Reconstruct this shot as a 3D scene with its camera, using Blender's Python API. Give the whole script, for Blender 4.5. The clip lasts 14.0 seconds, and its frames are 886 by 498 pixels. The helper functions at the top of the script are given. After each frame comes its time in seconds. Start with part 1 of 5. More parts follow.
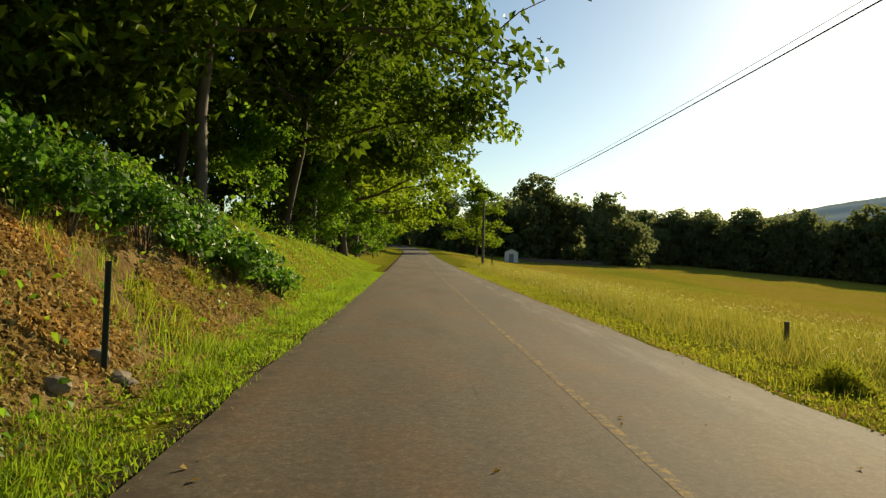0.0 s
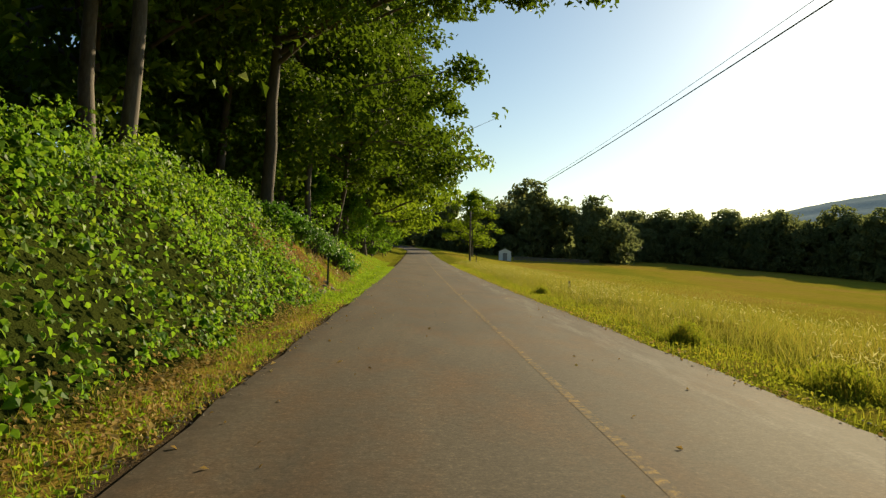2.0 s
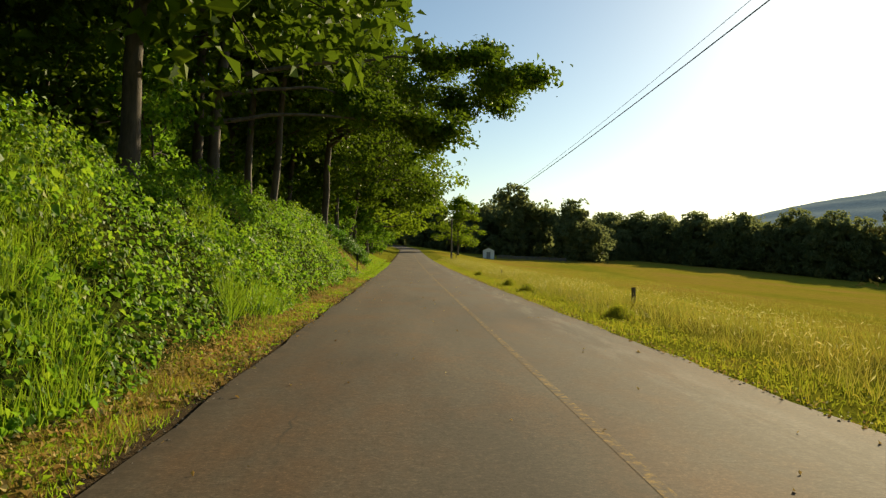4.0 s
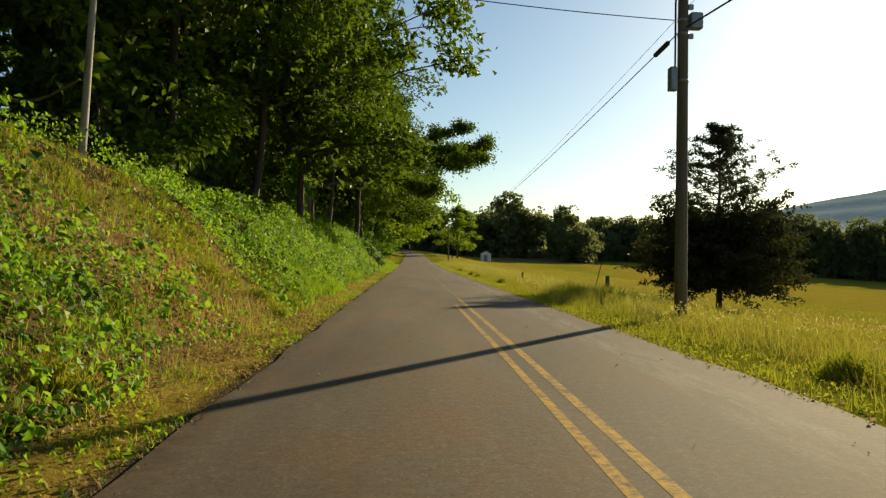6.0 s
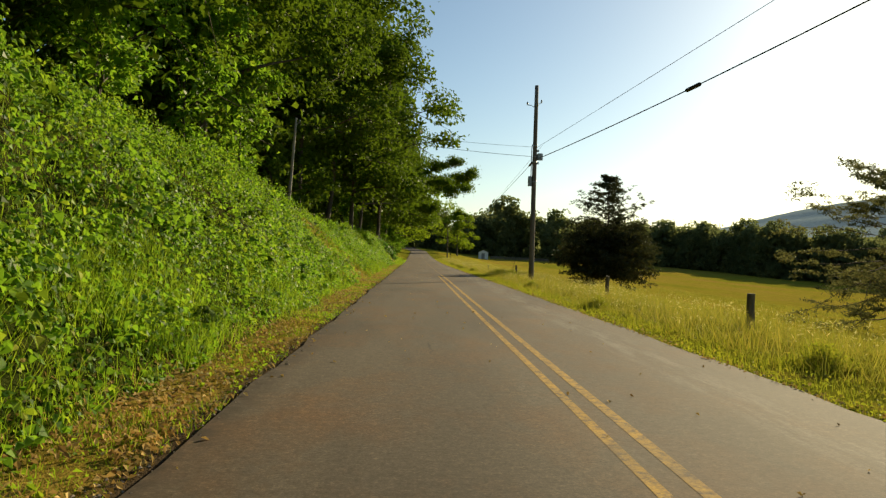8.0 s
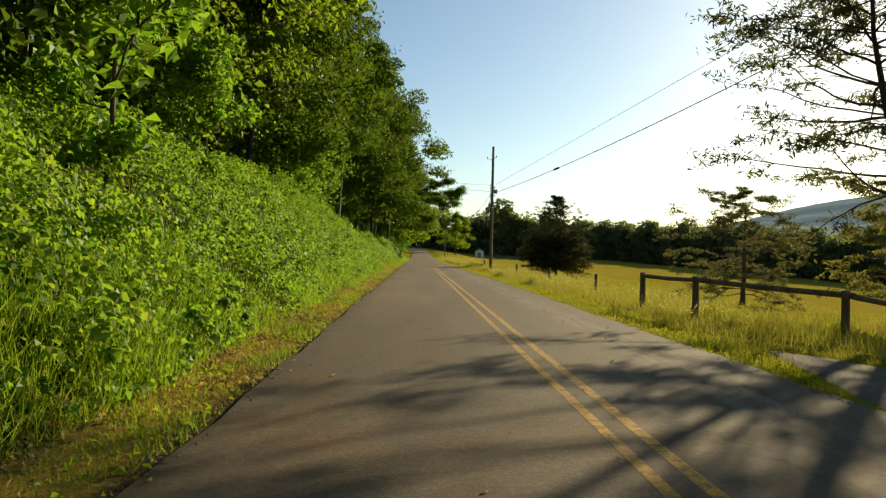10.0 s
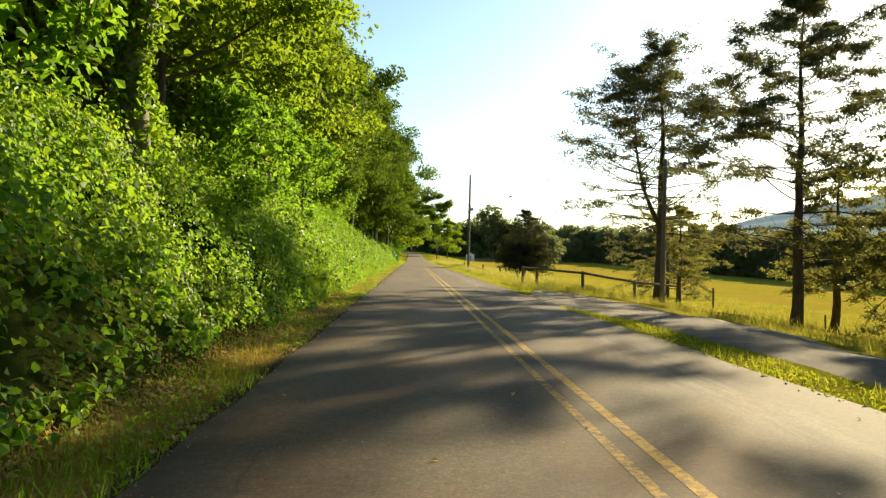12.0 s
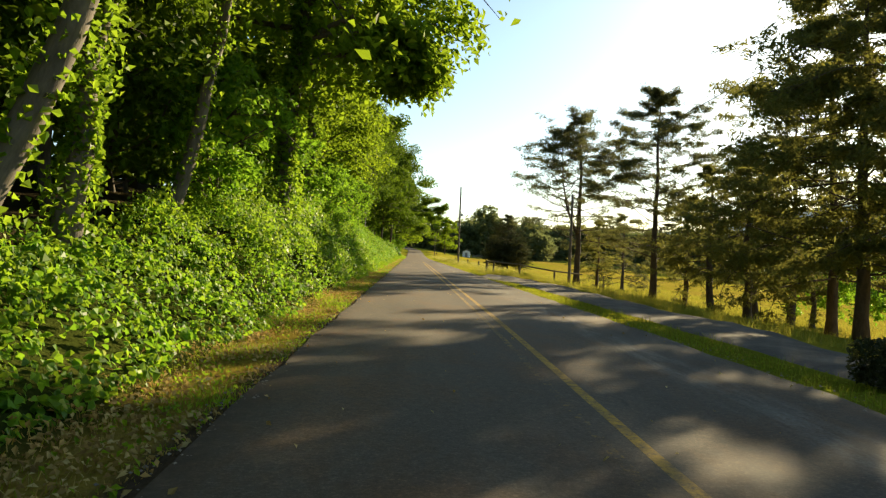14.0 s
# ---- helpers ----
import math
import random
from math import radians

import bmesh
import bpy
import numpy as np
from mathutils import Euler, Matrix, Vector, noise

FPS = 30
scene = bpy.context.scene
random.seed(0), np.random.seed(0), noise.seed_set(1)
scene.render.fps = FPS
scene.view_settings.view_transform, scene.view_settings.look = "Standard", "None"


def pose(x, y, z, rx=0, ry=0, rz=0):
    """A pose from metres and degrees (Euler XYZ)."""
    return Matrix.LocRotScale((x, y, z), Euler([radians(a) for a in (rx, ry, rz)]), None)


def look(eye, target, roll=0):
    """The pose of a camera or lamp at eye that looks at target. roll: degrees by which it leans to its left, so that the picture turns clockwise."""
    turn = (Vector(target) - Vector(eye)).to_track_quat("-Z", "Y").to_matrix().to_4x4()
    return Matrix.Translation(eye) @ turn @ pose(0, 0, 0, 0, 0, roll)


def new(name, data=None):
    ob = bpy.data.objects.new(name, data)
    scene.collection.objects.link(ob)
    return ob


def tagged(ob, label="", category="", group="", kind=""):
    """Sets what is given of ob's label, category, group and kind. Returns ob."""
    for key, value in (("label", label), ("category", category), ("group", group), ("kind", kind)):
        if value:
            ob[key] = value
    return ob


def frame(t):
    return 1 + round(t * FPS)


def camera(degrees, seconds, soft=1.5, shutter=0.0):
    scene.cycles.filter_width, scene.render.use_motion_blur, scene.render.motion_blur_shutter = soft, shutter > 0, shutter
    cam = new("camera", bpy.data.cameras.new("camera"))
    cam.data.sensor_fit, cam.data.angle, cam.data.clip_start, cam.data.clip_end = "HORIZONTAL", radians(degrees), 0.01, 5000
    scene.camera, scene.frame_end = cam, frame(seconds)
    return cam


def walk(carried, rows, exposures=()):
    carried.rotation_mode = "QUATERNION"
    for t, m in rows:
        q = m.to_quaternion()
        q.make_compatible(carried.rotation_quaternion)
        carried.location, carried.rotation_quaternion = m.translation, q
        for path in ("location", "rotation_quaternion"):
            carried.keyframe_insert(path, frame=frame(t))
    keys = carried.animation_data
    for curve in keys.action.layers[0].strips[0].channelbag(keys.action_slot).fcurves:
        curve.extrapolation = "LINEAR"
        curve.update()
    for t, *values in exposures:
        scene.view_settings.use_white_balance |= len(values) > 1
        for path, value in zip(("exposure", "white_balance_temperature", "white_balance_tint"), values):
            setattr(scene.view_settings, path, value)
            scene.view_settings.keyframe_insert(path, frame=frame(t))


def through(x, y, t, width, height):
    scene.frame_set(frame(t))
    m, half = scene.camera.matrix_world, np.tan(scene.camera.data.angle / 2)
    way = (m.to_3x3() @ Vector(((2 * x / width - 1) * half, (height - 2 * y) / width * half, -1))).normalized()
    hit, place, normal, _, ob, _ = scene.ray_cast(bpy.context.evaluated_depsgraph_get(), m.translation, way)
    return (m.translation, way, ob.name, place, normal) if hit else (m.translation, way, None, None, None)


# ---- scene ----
# ---------- camera ----------
cam = camera(64.2, 14.0, soft=1.3)
PATH = [
    (0.0, pose(0.01, -0.00, 1.4, 90.50, -1.32, -2.56)),
    (0.5, pose(0.02, -4.63, 1.4, 90.57, -1.84, -2.29)),
    (1.0, pose(0.07, -9.20, 1.4, 90.47, -2.05, -1.96)),
    (1.5, pose(0.12, -13.97, 1.4, 90.43, -1.29, -2.06)),
    (2.0, pose(0.14, -18.75, 1.4, 90.45, -0.94, -2.28)),
    (2.5, pose(0.14, -23.54, 1.4, 90.45, -1.07, -2.66)),
    (3.0, pose(0.14, -28.47, 1.4, 90.47, -1.57, -2.88)),
    (3.5, pose(0.16, -33.54, 1.4, 90.42, -1.28, -2.96)),
    (4.0, pose(0.18, -38.76, 1.4, 90.36, -0.98, -2.93)),
    (4.5, pose(0.21, -44.15, 1.4, 90.31, -0.69, -2.83)),
    (5.0, pose(0.23, -49.74, 1.4, 90.32, -0.40, -2.71)),
    (5.5, pose(0.23, -55.54, 1.4, 90.41, -0.10, -2.60)),
    (6.0, pose(0.18, -61.57, 1.4, 90.63, -0.33, -2.54)),
    (6.5, pose(0.10, -67.66, 1.4, 90.76, -0.92, -2.66)),
    (7.0, pose(0.03, -73.91, 1.4, 90.55, -1.22, -2.45)),
    (7.5, pose(-0.00, -80.11, 1.4, 90.51, -0.87, -2.39)),
    (8.0, pose(-0.01, -86.61, 1.4, 90.43, -1.40, -2.22)),
    (8.5, pose(-0.01, -93.15, 1.4, 90.40, -1.31, -2.09)),
    (9.0, pose(-0.01, -99.61, 1.4, 90.39, -1.21, -2.01)),
    (9.5, pose(-0.02, -105.90, 1.4, 90.38, -1.11, -2.00)),
    (10.0, pose(-0.02, -111.90, 1.4, 90.37, -1.02, -2.06)),
    (10.5, pose(-0.02, -117.53, 1.4, 90.34, -0.92, -2.20)),
    (11.0, pose(-0.02, -122.67, 1.4, 90.27, -1.07, -2.43)),
    (11.5, pose(-0.02, -127.65, 1.4, 90.16, -1.29, -2.54)),
    (12.0, pose(-0.01, -132.72, 1.4, 90.65, -0.91, -2.48)),
    (12.5, pose(0.00, -137.97, 1.4, 90.48, -1.12, -2.35)),
    (13.0, pose(-0.03, -143.11, 1.4, 90.57, -1.28, -2.43)),
    (13.5, pose(-0.09, -148.27, 1.4, 90.47, -1.80, -2.53)),
    (14.0, pose(-0.14, -153.57, 1.4, 90.36, -1.98, -2.51)),
]
EXPOSURES = [(0.0, 0.6), (8.2, 0.57), (10.3, 0.75), (10.6, 0.95), (11.0, 0.6), (11.5, 1.17), (12.1, 1.55), (12.7, 1.25), (13.2, 1.15), (13.6, 1.1), (14.0, 1.35)]
walk(cam, PATH, EXPOSURES)

# ---------- world, sun ----------
SUN_AZ, SUN_EL = radians(38), radians(19.5)
TO_SUN = Vector((math.sin(SUN_AZ) * math.cos(SUN_EL), math.cos(SUN_AZ) * math.cos(SUN_EL), math.sin(SUN_EL)))
world = bpy.data.worlds.new("world")
scene.world = world
world.use_nodes = True
wt = world.node_tree
sky = wt.nodes.new("ShaderNodeTexSky")
sky.sky_type = "NISHITA"
sky.sun_disc = False
sky.sun_elevation = SUN_EL
sky.sun_rotation = SUN_AZ
sky.dust_density = 0.5
sky.ozone_density = 0.4
tint = wt.nodes.new("ShaderNodeMix")
tint.data_type, tint.blend_type = "RGBA", "MULTIPLY"
tint.inputs[0].default_value = 1.0
tint.inputs[7].default_value = (0.91, 1.04, 1.08, 1)
wt.links.new(sky.outputs[0], tint.inputs[6])
wt.links.new(tint.outputs[2], wt.nodes["Background"].inputs[0])
wt.nodes["Background"].inputs[1].default_value = 0.067
sun = new("sun", bpy.data.lights.new("sun", "SUN"))
sun.data.energy = 5.0
sun.data.angle = radians(0.6)
sun.data.color = (1.0, 0.82, 0.48)
sun.matrix_world = look((0, 0, 0), -TO_SUN)


# ---------- materials ----------
def nodes_of(name):
    m = bpy.data.materials.new(name)
    m.use_nodes = True
    nt = m.node_tree
    return m, nt, nt.nodes["Principled BSDF"]


def add(nt, kind, **values):
    n = nt.nodes.new(kind)
    for key, v in values.items():
        n.inputs[key.replace("_", " ")].default_value = v
    return n


def ramp(nt, fac, stops):
    r = nt.nodes.new("ShaderNodeValToRGB")
    el = r.color_ramp.elements
    while len(el) < len(stops):
        el.new(0.5)
    for e, (p, c) in zip(el, stops):
        e.position, e.color = p, (*c, 1)
    nt.links.new(fac, r.inputs[0])
    return r.outputs[0]


def noise_of(nt, scale, detail=4.0, rough=0.6, stretch=None):
    co = nt.nodes.new("ShaderNodeTexCoord")
    n = add(nt, "ShaderNodeTexNoise", Scale=scale, Detail=detail, Roughness=rough)
    if stretch:
        mp = add(nt, "ShaderNodeMapping", Scale=stretch)
        nt.links.new(co.outputs["Object"], mp.inputs[0])
        nt.links.new(mp.outputs[0], n.inputs["Vector"])
    else:
        nt.links.new(co.outputs["Object"], n.inputs["Vector"])
    return n.outputs["Fac"]


def blend(nt, fac, a, b, mode="MIX"):
    n = nt.nodes.new("ShaderNodeMix")
    n.data_type, n.blend_type = "RGBA", mode
    for sock, v in ((n.inputs[0], fac), (n.inputs[6], a), (n.inputs[7], b)):
        if isinstance(v, (int, float)):
            sock.default_value = v
        elif isinstance(v, tuple):
            sock.default_value = (*v, 1)
        else:
            nt.links.new(v, sock)
    return n.outputs[2]


def bump(nt, p, height, strength, distance):
    b = add(nt, "ShaderNodeBump", Strength=strength, Distance=distance)
    nt.links.new(height, b.inputs["Height"])
    nt.links.new(b.outputs[0], p.inputs["Normal"])


def span(nt, fac, a, b):
    """0 below a, 1 above b."""
    m = nt.nodes.new("ShaderNodeMapRange")
    m.inputs[1].default_value, m.inputs[2].default_value = a, b
    nt.links.new(fac, m.inputs[0])
    return m.outputs[0]


def times(nt, a, b, op="MULTIPLY"):
    m = nt.nodes.new("ShaderNodeMath")
    m.operation = op
    for s, v in zip(m.inputs, (a, b)):
        if isinstance(v, (int, float)):
            s.default_value = v
        else:
            nt.links.new(v, s)
    return m.outputs[0]


def grainy(name, stops, scale, fine, rough=0.85, depth=0.01, stretch=None, strength=0.6):
    """A rough surface of several tones, with grain at two sizes."""
    m, nt, p = nodes_of(name)
    a = ramp(nt, noise_of(nt, scale, 5, 0.65, stretch), stops)
    f = noise_of(nt, fine, 3, 0.7, stretch)
    c = blend(nt, 0.55, a, ramp(nt, f, [(0.25, (0.35, 0.35, 0.35)), (0.75, (1, 1, 1))]), "MULTIPLY")
    nt.links.new(c, p.inputs["Base Color"])
    p.inputs["Roughness"].default_value = rough
    bump(nt, p, f, strength, depth)
    return m


def leafy(name, stops, through=0.4, rough=0.5, glow=(0.30, 0.42, 0.03), shine=0.15):
    """Leaves: each of its own tone, with some light passing through."""
    m, nt, p = nodes_of(name)
    geo = nt.nodes.new("ShaderNodeNewGeometry")
    info = nt.nodes.new("ShaderNodeObjectInfo")
    c = ramp(nt, geo.outputs["Random Per Island"], stops)
    big = noise_of(nt, 0.3, 3)
    clump = noise_of(nt, 1.9, 3)
    c = blend(nt, 0.55, c, ramp(nt, clump, [(0.3, (0.5, 0.62, 0.5)), (0.5, (1.0, 1.0, 0.85)), (0.68, (1.4, 1.22, 0.85))]), "MULTIPLY")
    c = blend(nt, 0.7, c, ramp(nt, big, [(0.32, (0.5, 0.62, 0.5)), (0.5, (0.95, 1, 0.85)), (0.68, (1.35, 1.15, 0.75))]), "MULTIPLY")
    c = blend(nt, 0.35, c, ramp(nt, info.outputs["Random"], [(0, (0.6, 0.75, 0.6)), (1, (1, 1, 0.8))]), "MULTIPLY")
    nt.links.new(c, p.inputs["Base Color"])
    p.inputs["Roughness"].default_value = rough
    p.inputs["Specular IOR Level"].default_value = shine
    t = add(nt, "ShaderNodeBsdfTranslucent")
    nt.links.new(blend(nt, 0.5, c, glow), t.inputs["Color"])
    mix = add(nt, "ShaderNodeMixShader", Fac=through)
    nt.links.new(p.outputs[0], mix.inputs[1])
    nt.links.new(t.outputs[0], mix.inputs[2])
    nt.links.new(mix.outputs[0], nt.nodes["Material Output"].inputs[0])
    return m


def plain(name, c, rough=0.5, metal=0.0, wear=0.25, scale=8.0):
    m, nt, p = nodes_of(name)
    dark = tuple(v * (1 - wear) for v in c)
    nt.links.new(ramp(nt, noise_of(nt, scale, 5, 0.7), [(0.35, dark), (0.65, c)]), p.inputs["Base Color"])
    p.inputs["Roughness"].default_value = rough
    p.inputs["Metallic"].default_value = metal
    return m


def make_asphalt(name="asphalt", paint=None):
    m, nt, p = nodes_of(name)
    pos = nt.nodes.new("ShaderNodeTexCoord")
    xyz = nt.nodes.new("ShaderNodeSeparateXYZ")
    nt.links.new(pos.outputs["Object"], xyz.inputs[0])
    x_of = xyz.outputs[0]
    base = ramp(nt, noise_of(nt, 0.5, 4, 0.6, (1, 0.15, 1)), [(0.3, (0.072, 0.056, 0.039)), (0.7, (0.122, 0.097, 0.069))])
    grain = times(nt, times(nt, noise_of(nt, 34, 4, 0.85), 0.65), times(nt, noise_of(nt, 11, 3, 0.8), 0.35), "ADD")
    c = blend(nt, 0.9, base, ramp(nt, grain, [(0.33, (0.4, 0.37, 0.34)), (0.53, (1.0, 1.0, 1.0)), (0.66, (1.9, 1.8, 1.65))]), "MULTIPLY")
    c = blend(nt, span(nt, noise_of(nt, 0.7, 5, 0.7, (1, 0.5, 1)), 0.45, 0.68), c, blend(nt, 1.0, c, (1.3, 0.95, 0.66), "MULTIPLY"))
    c = blend(nt, span(nt, noise_of(nt, 0.28, 4, 0.6, (1.4, 0.4, 1)), 0.5, 0.72), c, blend(nt, 1.0, c, (0.62, 0.62, 0.64), "MULTIPLY"))
    # pale, polished wheel track of the far lane
    d = times(nt, xyz.outputs[0], 3.35, "SUBTRACT")
    track = times(nt, span(nt, times(nt, d, d), 0.2, 0.0), span(nt, noise_of(nt, 1.6, 5, 0.75, (2.2, 0.3, 1)), 0.44, 0.64))
    track = times(nt, track, span(nt, noise_of(nt, 22, 4, 0.8), 0.3, 0.62))
    c = blend(nt, times(nt, track, 0.85), c, (0.23, 0.205, 0.175))
    rim = times(nt, span(nt, x_of, -1.3, -1.62), span(nt, noise_of(nt, 3, 4, 0.7), 0.35, 0.6))
    c = blend(nt, rim, c, (0.05, 0.036, 0.024))
    # dark seam cracks along the near lane
    w = add(nt, "ShaderNodeTexVoronoi", Scale=0.45)
    w.feature = "DISTANCE_TO_EDGE"
    mp = add(nt, "ShaderNodeMapping", Scale=(0.8, 0.07, 1))
    warp = nt.nodes.new("ShaderNodeMix")
    warp.data_type = "VECTOR"
    warp.inputs[0].default_value = 0.2
    nz = add(nt, "ShaderNodeTexNoise", Scale=2.5, Detail=5)
    nt.links.new(pos.outputs["Object"], nz.inputs["Vector"])
    nt.links.new(pos.outputs["Object"], warp.inputs[4])
    nt.links.new(nz.outputs["Color"], warp.inputs[5])
    nt.links.new(warp.outputs[1], mp.inputs[0])
    nt.links.new(mp.outputs[0], w.inputs["Vector"])
    crack = times(nt, span(nt, w.outputs["Distance"], 0.006, 0.001), span(nt, noise_of(nt, 0.2, 3), 0.56, 0.64))
    c = blend(nt, times(nt, crack, 0.7), c, (0.03, 0.027, 0.024))
    if paint:
        lo, hi = paint
        left = times(nt, span(nt, noise_of(nt, 9, 6, 0.75), lo, hi), span(nt, noise_of(nt, 0.8, 4, 0.7), 0.2, 0.5))
        c = blend(nt, left, c, ramp(nt, noise_of(nt, 40, 3), [(0.3, (0.36, 0.20, 0.025)), (0.7, (0.54, 0.33, 0.04))]))
    nt.links.new(c, p.inputs["Base Color"])
    p.inputs["Roughness"].default_value = 0.85
    p.inputs["Specular IOR Level"].default_value = 0.22
    bump(nt, p, grain, 0.5, 0.006)
    return m


def make_ground():
    m, nt, p = nodes_of("meadow_soil")
    pos = nt.nodes.new("ShaderNodeTexCoord")
    xyz = nt.nodes.new("ShaderNodeSeparateXYZ")
    nt.links.new(pos.outputs["Object"], xyz.inputs[0])
    x, y = xyz.outputs[0], xyz.outputs[1]
    wide = noise_of(nt, 0.05, 5, 0.6, (1.0, 0.45, 1))
    mid = noise_of(nt, 0.7, 5, 0.7)
    fine = noise_of(nt, 14, 4, 0.8)
    meadow = ramp(nt, wide, [(0.3, (0.25, 0.27, 0.028)), (0.48, (0.37, 0.31, 0.036)), (0.7, (0.43, 0.29, 0.06))])
    meadow = blend(nt, 0.5, meadow, ramp(nt, mid, [(0.3, (0.5, 0.55, 0.4)), (0.7, (1, 1, 1))]), "MULTIPLY")
    verge = ramp(nt, mid, [(0.3, (0.15, 0.18, 0.015)), (0.55, (0.23, 0.23, 0.024)), (0.75, (0.34, 0.23, 0.06))])
    soil = ramp(nt, mid, [(0.28, (0.10, 0.062, 0.028)), (0.5, (0.26, 0.17, 0.075)), (0.72, (0.42, 0.3, 0.14))])
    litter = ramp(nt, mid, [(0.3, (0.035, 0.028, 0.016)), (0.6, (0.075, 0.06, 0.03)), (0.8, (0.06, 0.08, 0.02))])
    golden = ramp(nt, mid, [(0.3, (0.2, 0.16, 0.025)), (0.5, (0.36, 0.26, 0.05)), (0.72, (0.48, 0.34, 0.11))])
    verge = blend(nt, times(nt, span(nt, x, 0.5, -0.5), span(nt, y, 4, -3)), verge, golden)
    verge = blend(nt, times(nt, span(nt, x, -2.0, -1.8), span(nt, x, 0.5, -0.5)), verge, (0.11, 0.08, 0.05))
    c = blend(nt, span(nt, x, 5.5, 8.5), verge, meadow)
    bare = times(nt, span(nt, y, 2.4, 4.0), span(nt, y, 17.5, 15))
    dry = times(nt, span(nt, y, -56, -52), span(nt, y, -39, -43))
    humus = ramp(nt, mid, [(0.3, (0.03, 0.04, 0.01)), (0.6, (0.06, 0.075, 0.015)), (0.8, (0.1, 0.075, 0.03))])
    turf = blend(nt, span(nt, y, 13, 17), humus, verge)
    soil = blend(nt, times(nt, bare, dry, "ADD"), turf, soil)
    c = blend(nt, span(nt, x, -2.4, -2.9), c, soil)
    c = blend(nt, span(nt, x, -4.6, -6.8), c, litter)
    c = blend(nt, 0.6, c, ramp(nt, fine, [(0.25, (0.4, 0.4, 0.38)), (0.7, (1, 1, 1))]), "MULTIPLY")
    nt.links.new(c, p.inputs["Base Color"])
    p.inputs["Roughness"].default_value = 1.0
    p.inputs["Specular IOR Level"].default_value = 0.0
    bump(nt, p, times(nt, fine, mid, "ADD"), 0.9, 0.1)
    return m


ASPHALT, FAINT, MEADOW = make_asphalt(), make_asphalt("faded_road_paint", (0.52, 0.8)), make_ground()
PAINT_MID = make_asphalt("half_worn_yellow_road_paint", (0.42, 0.64))
PAINT, PAINT_WORN = make_asphalt("yellow_road_paint", (0.36, 0.56)), make_asphalt("worn_yellow_road_paint", (0.47, 0.72))
LEAF_TREE = leafy("tree_leaf", [(0, (0.035, 0.068, 0.007)), (0.5, (0.082, 0.145, 0.012)), (0.85, (0.14, 0.22, 0.018)), (1, (0.2, 0.25, 0.024))], 0.28, 0.55, (0.28, 0.42, 0.025), 0.08)
LEAF_SHRUB = leafy("shrub_leaf", [(0, (0.042, 0.115, 0.013)), (0.5, (0.135, 0.285, 0.02)), (0.85, (0.27, 0.43, 0.032)), (1, (0.38, 0.4, 0.04))], 0.5, 0.5, (0.32, 0.54, 0.03), 0.2)
# Tree leaf again, brighter and more translucent: sunlight put into its colour.
LEAF_SUNLIT = leafy("sunlit_tree_leaf", [(0, (0.045, 0.09, 0.007)), (0.5, (0.12, 0.2, 0.014)), (0.85, (0.21, 0.31, 0.02)), (1, (0.3, 0.33, 0.026))], 0.54, 0.55, (0.36, 0.48, 0.025), 0.06)
LEAF_VINE = leafy("vine_leaf", [(0, (0.05, 0.12, 0.012)), (0.5, (0.13, 0.245, 0.018)), (0.85, (0.22, 0.33, 0.024)), (1, (0.32, 0.37, 0.03))], 0.55, 0.46, (0.4, 0.56, 0.03), 0.22)
GRASS = leafy("verge_grass", [(0, (0.10, 0.16, 0.008)), (0.5, (0.19, 0.25, 0.012)), (0.8, (0.29, 0.27, 0.02)), (1, (0.38, 0.25, 0.06))], 0.55, 0.6, (0.44, 0.44, 0.04))
HAY = leafy("meadow_grass", [(0, (0.14, 0.18, 0.018)), (0.5, (0.25, 0.25, 0.026)), (0.8, (0.37, 0.29, 0.05)), (1, (0.46, 0.34, 0.11))], 0.5, 0.6, (0.42, 0.39, 0.06))
LUSH = leafy("lush_grass", [(0, (0.08, 0.16, 0.008)), (0.5, (0.17, 0.29, 0.012)), (0.85, (0.27, 0.38, 0.02)), (1, (0.36, 0.34, 0.05))], 0.55, 0.5, (0.4, 0.56, 0.03))
STRAW = leafy("dry_straw", [(0, (0.22, 0.13, 0.04)), (0.5, (0.4, 0.26, 0.085)), (1, (0.56, 0.42, 0.17))], 0.4, 0.8, (0.5, 0.34, 0.1))
PALE_SEED = leafy("pale_seed_head", [(0, (0.34, 0.33, 0.12)), (0.5, (0.48, 0.45, 0.2)), (1, (0.62, 0.56, 0.32))], 0.5, 0.8, (0.55, 0.5, 0.2), 0.05)
LEAF_BUSH = leafy("bush_leaf", [(0, (0.03, 0.085, 0.014)), (0.5, (0.075, 0.18, 0.022)), (0.85, (0.14, 0.29, 0.035)), (1, (0.2, 0.34, 0.05))], 0.4, 0.45, (0.2, 0.42, 0.03), 0.25)
DRY = leafy("dry_litter", [(0, (0.22, 0.125, 0.05)), (0.5, (0.46, 0.3, 0.13)), (1, (0.66, 0.5, 0.28))], 0.3, 0.8, (0.4, 0.26, 0.08))
NEEDLE = leafy("pine_needle", [(0, (0.05, 0.062, 0.028)), (0.6, (0.1, 0.105, 0.05)), (1, (0.17, 0.145, 0.065))], 0.45, 0.55, (0.22, 0.22, 0.07))
# Olive needles, lighter and more translucent so that full pines look sunlit.
NEEDLE_SUNLIT = leafy("sunlit_pine_needle", [(0, (0.055, 0.07, 0.022)), (0.6, (0.115, 0.125, 0.035)), (1, (0.19, 0.16, 0.05))], 0.52, 0.55, (0.35, 0.33, 0.07))
CEDAR = leafy("cedar_spray", [(0, (0.032, 0.038, 0.022)), (0.6, (0.064, 0.068, 0.036)), (1, (0.11, 0.095, 0.05))], 0.3, 0.6, (0.06, 0.07, 0.02))
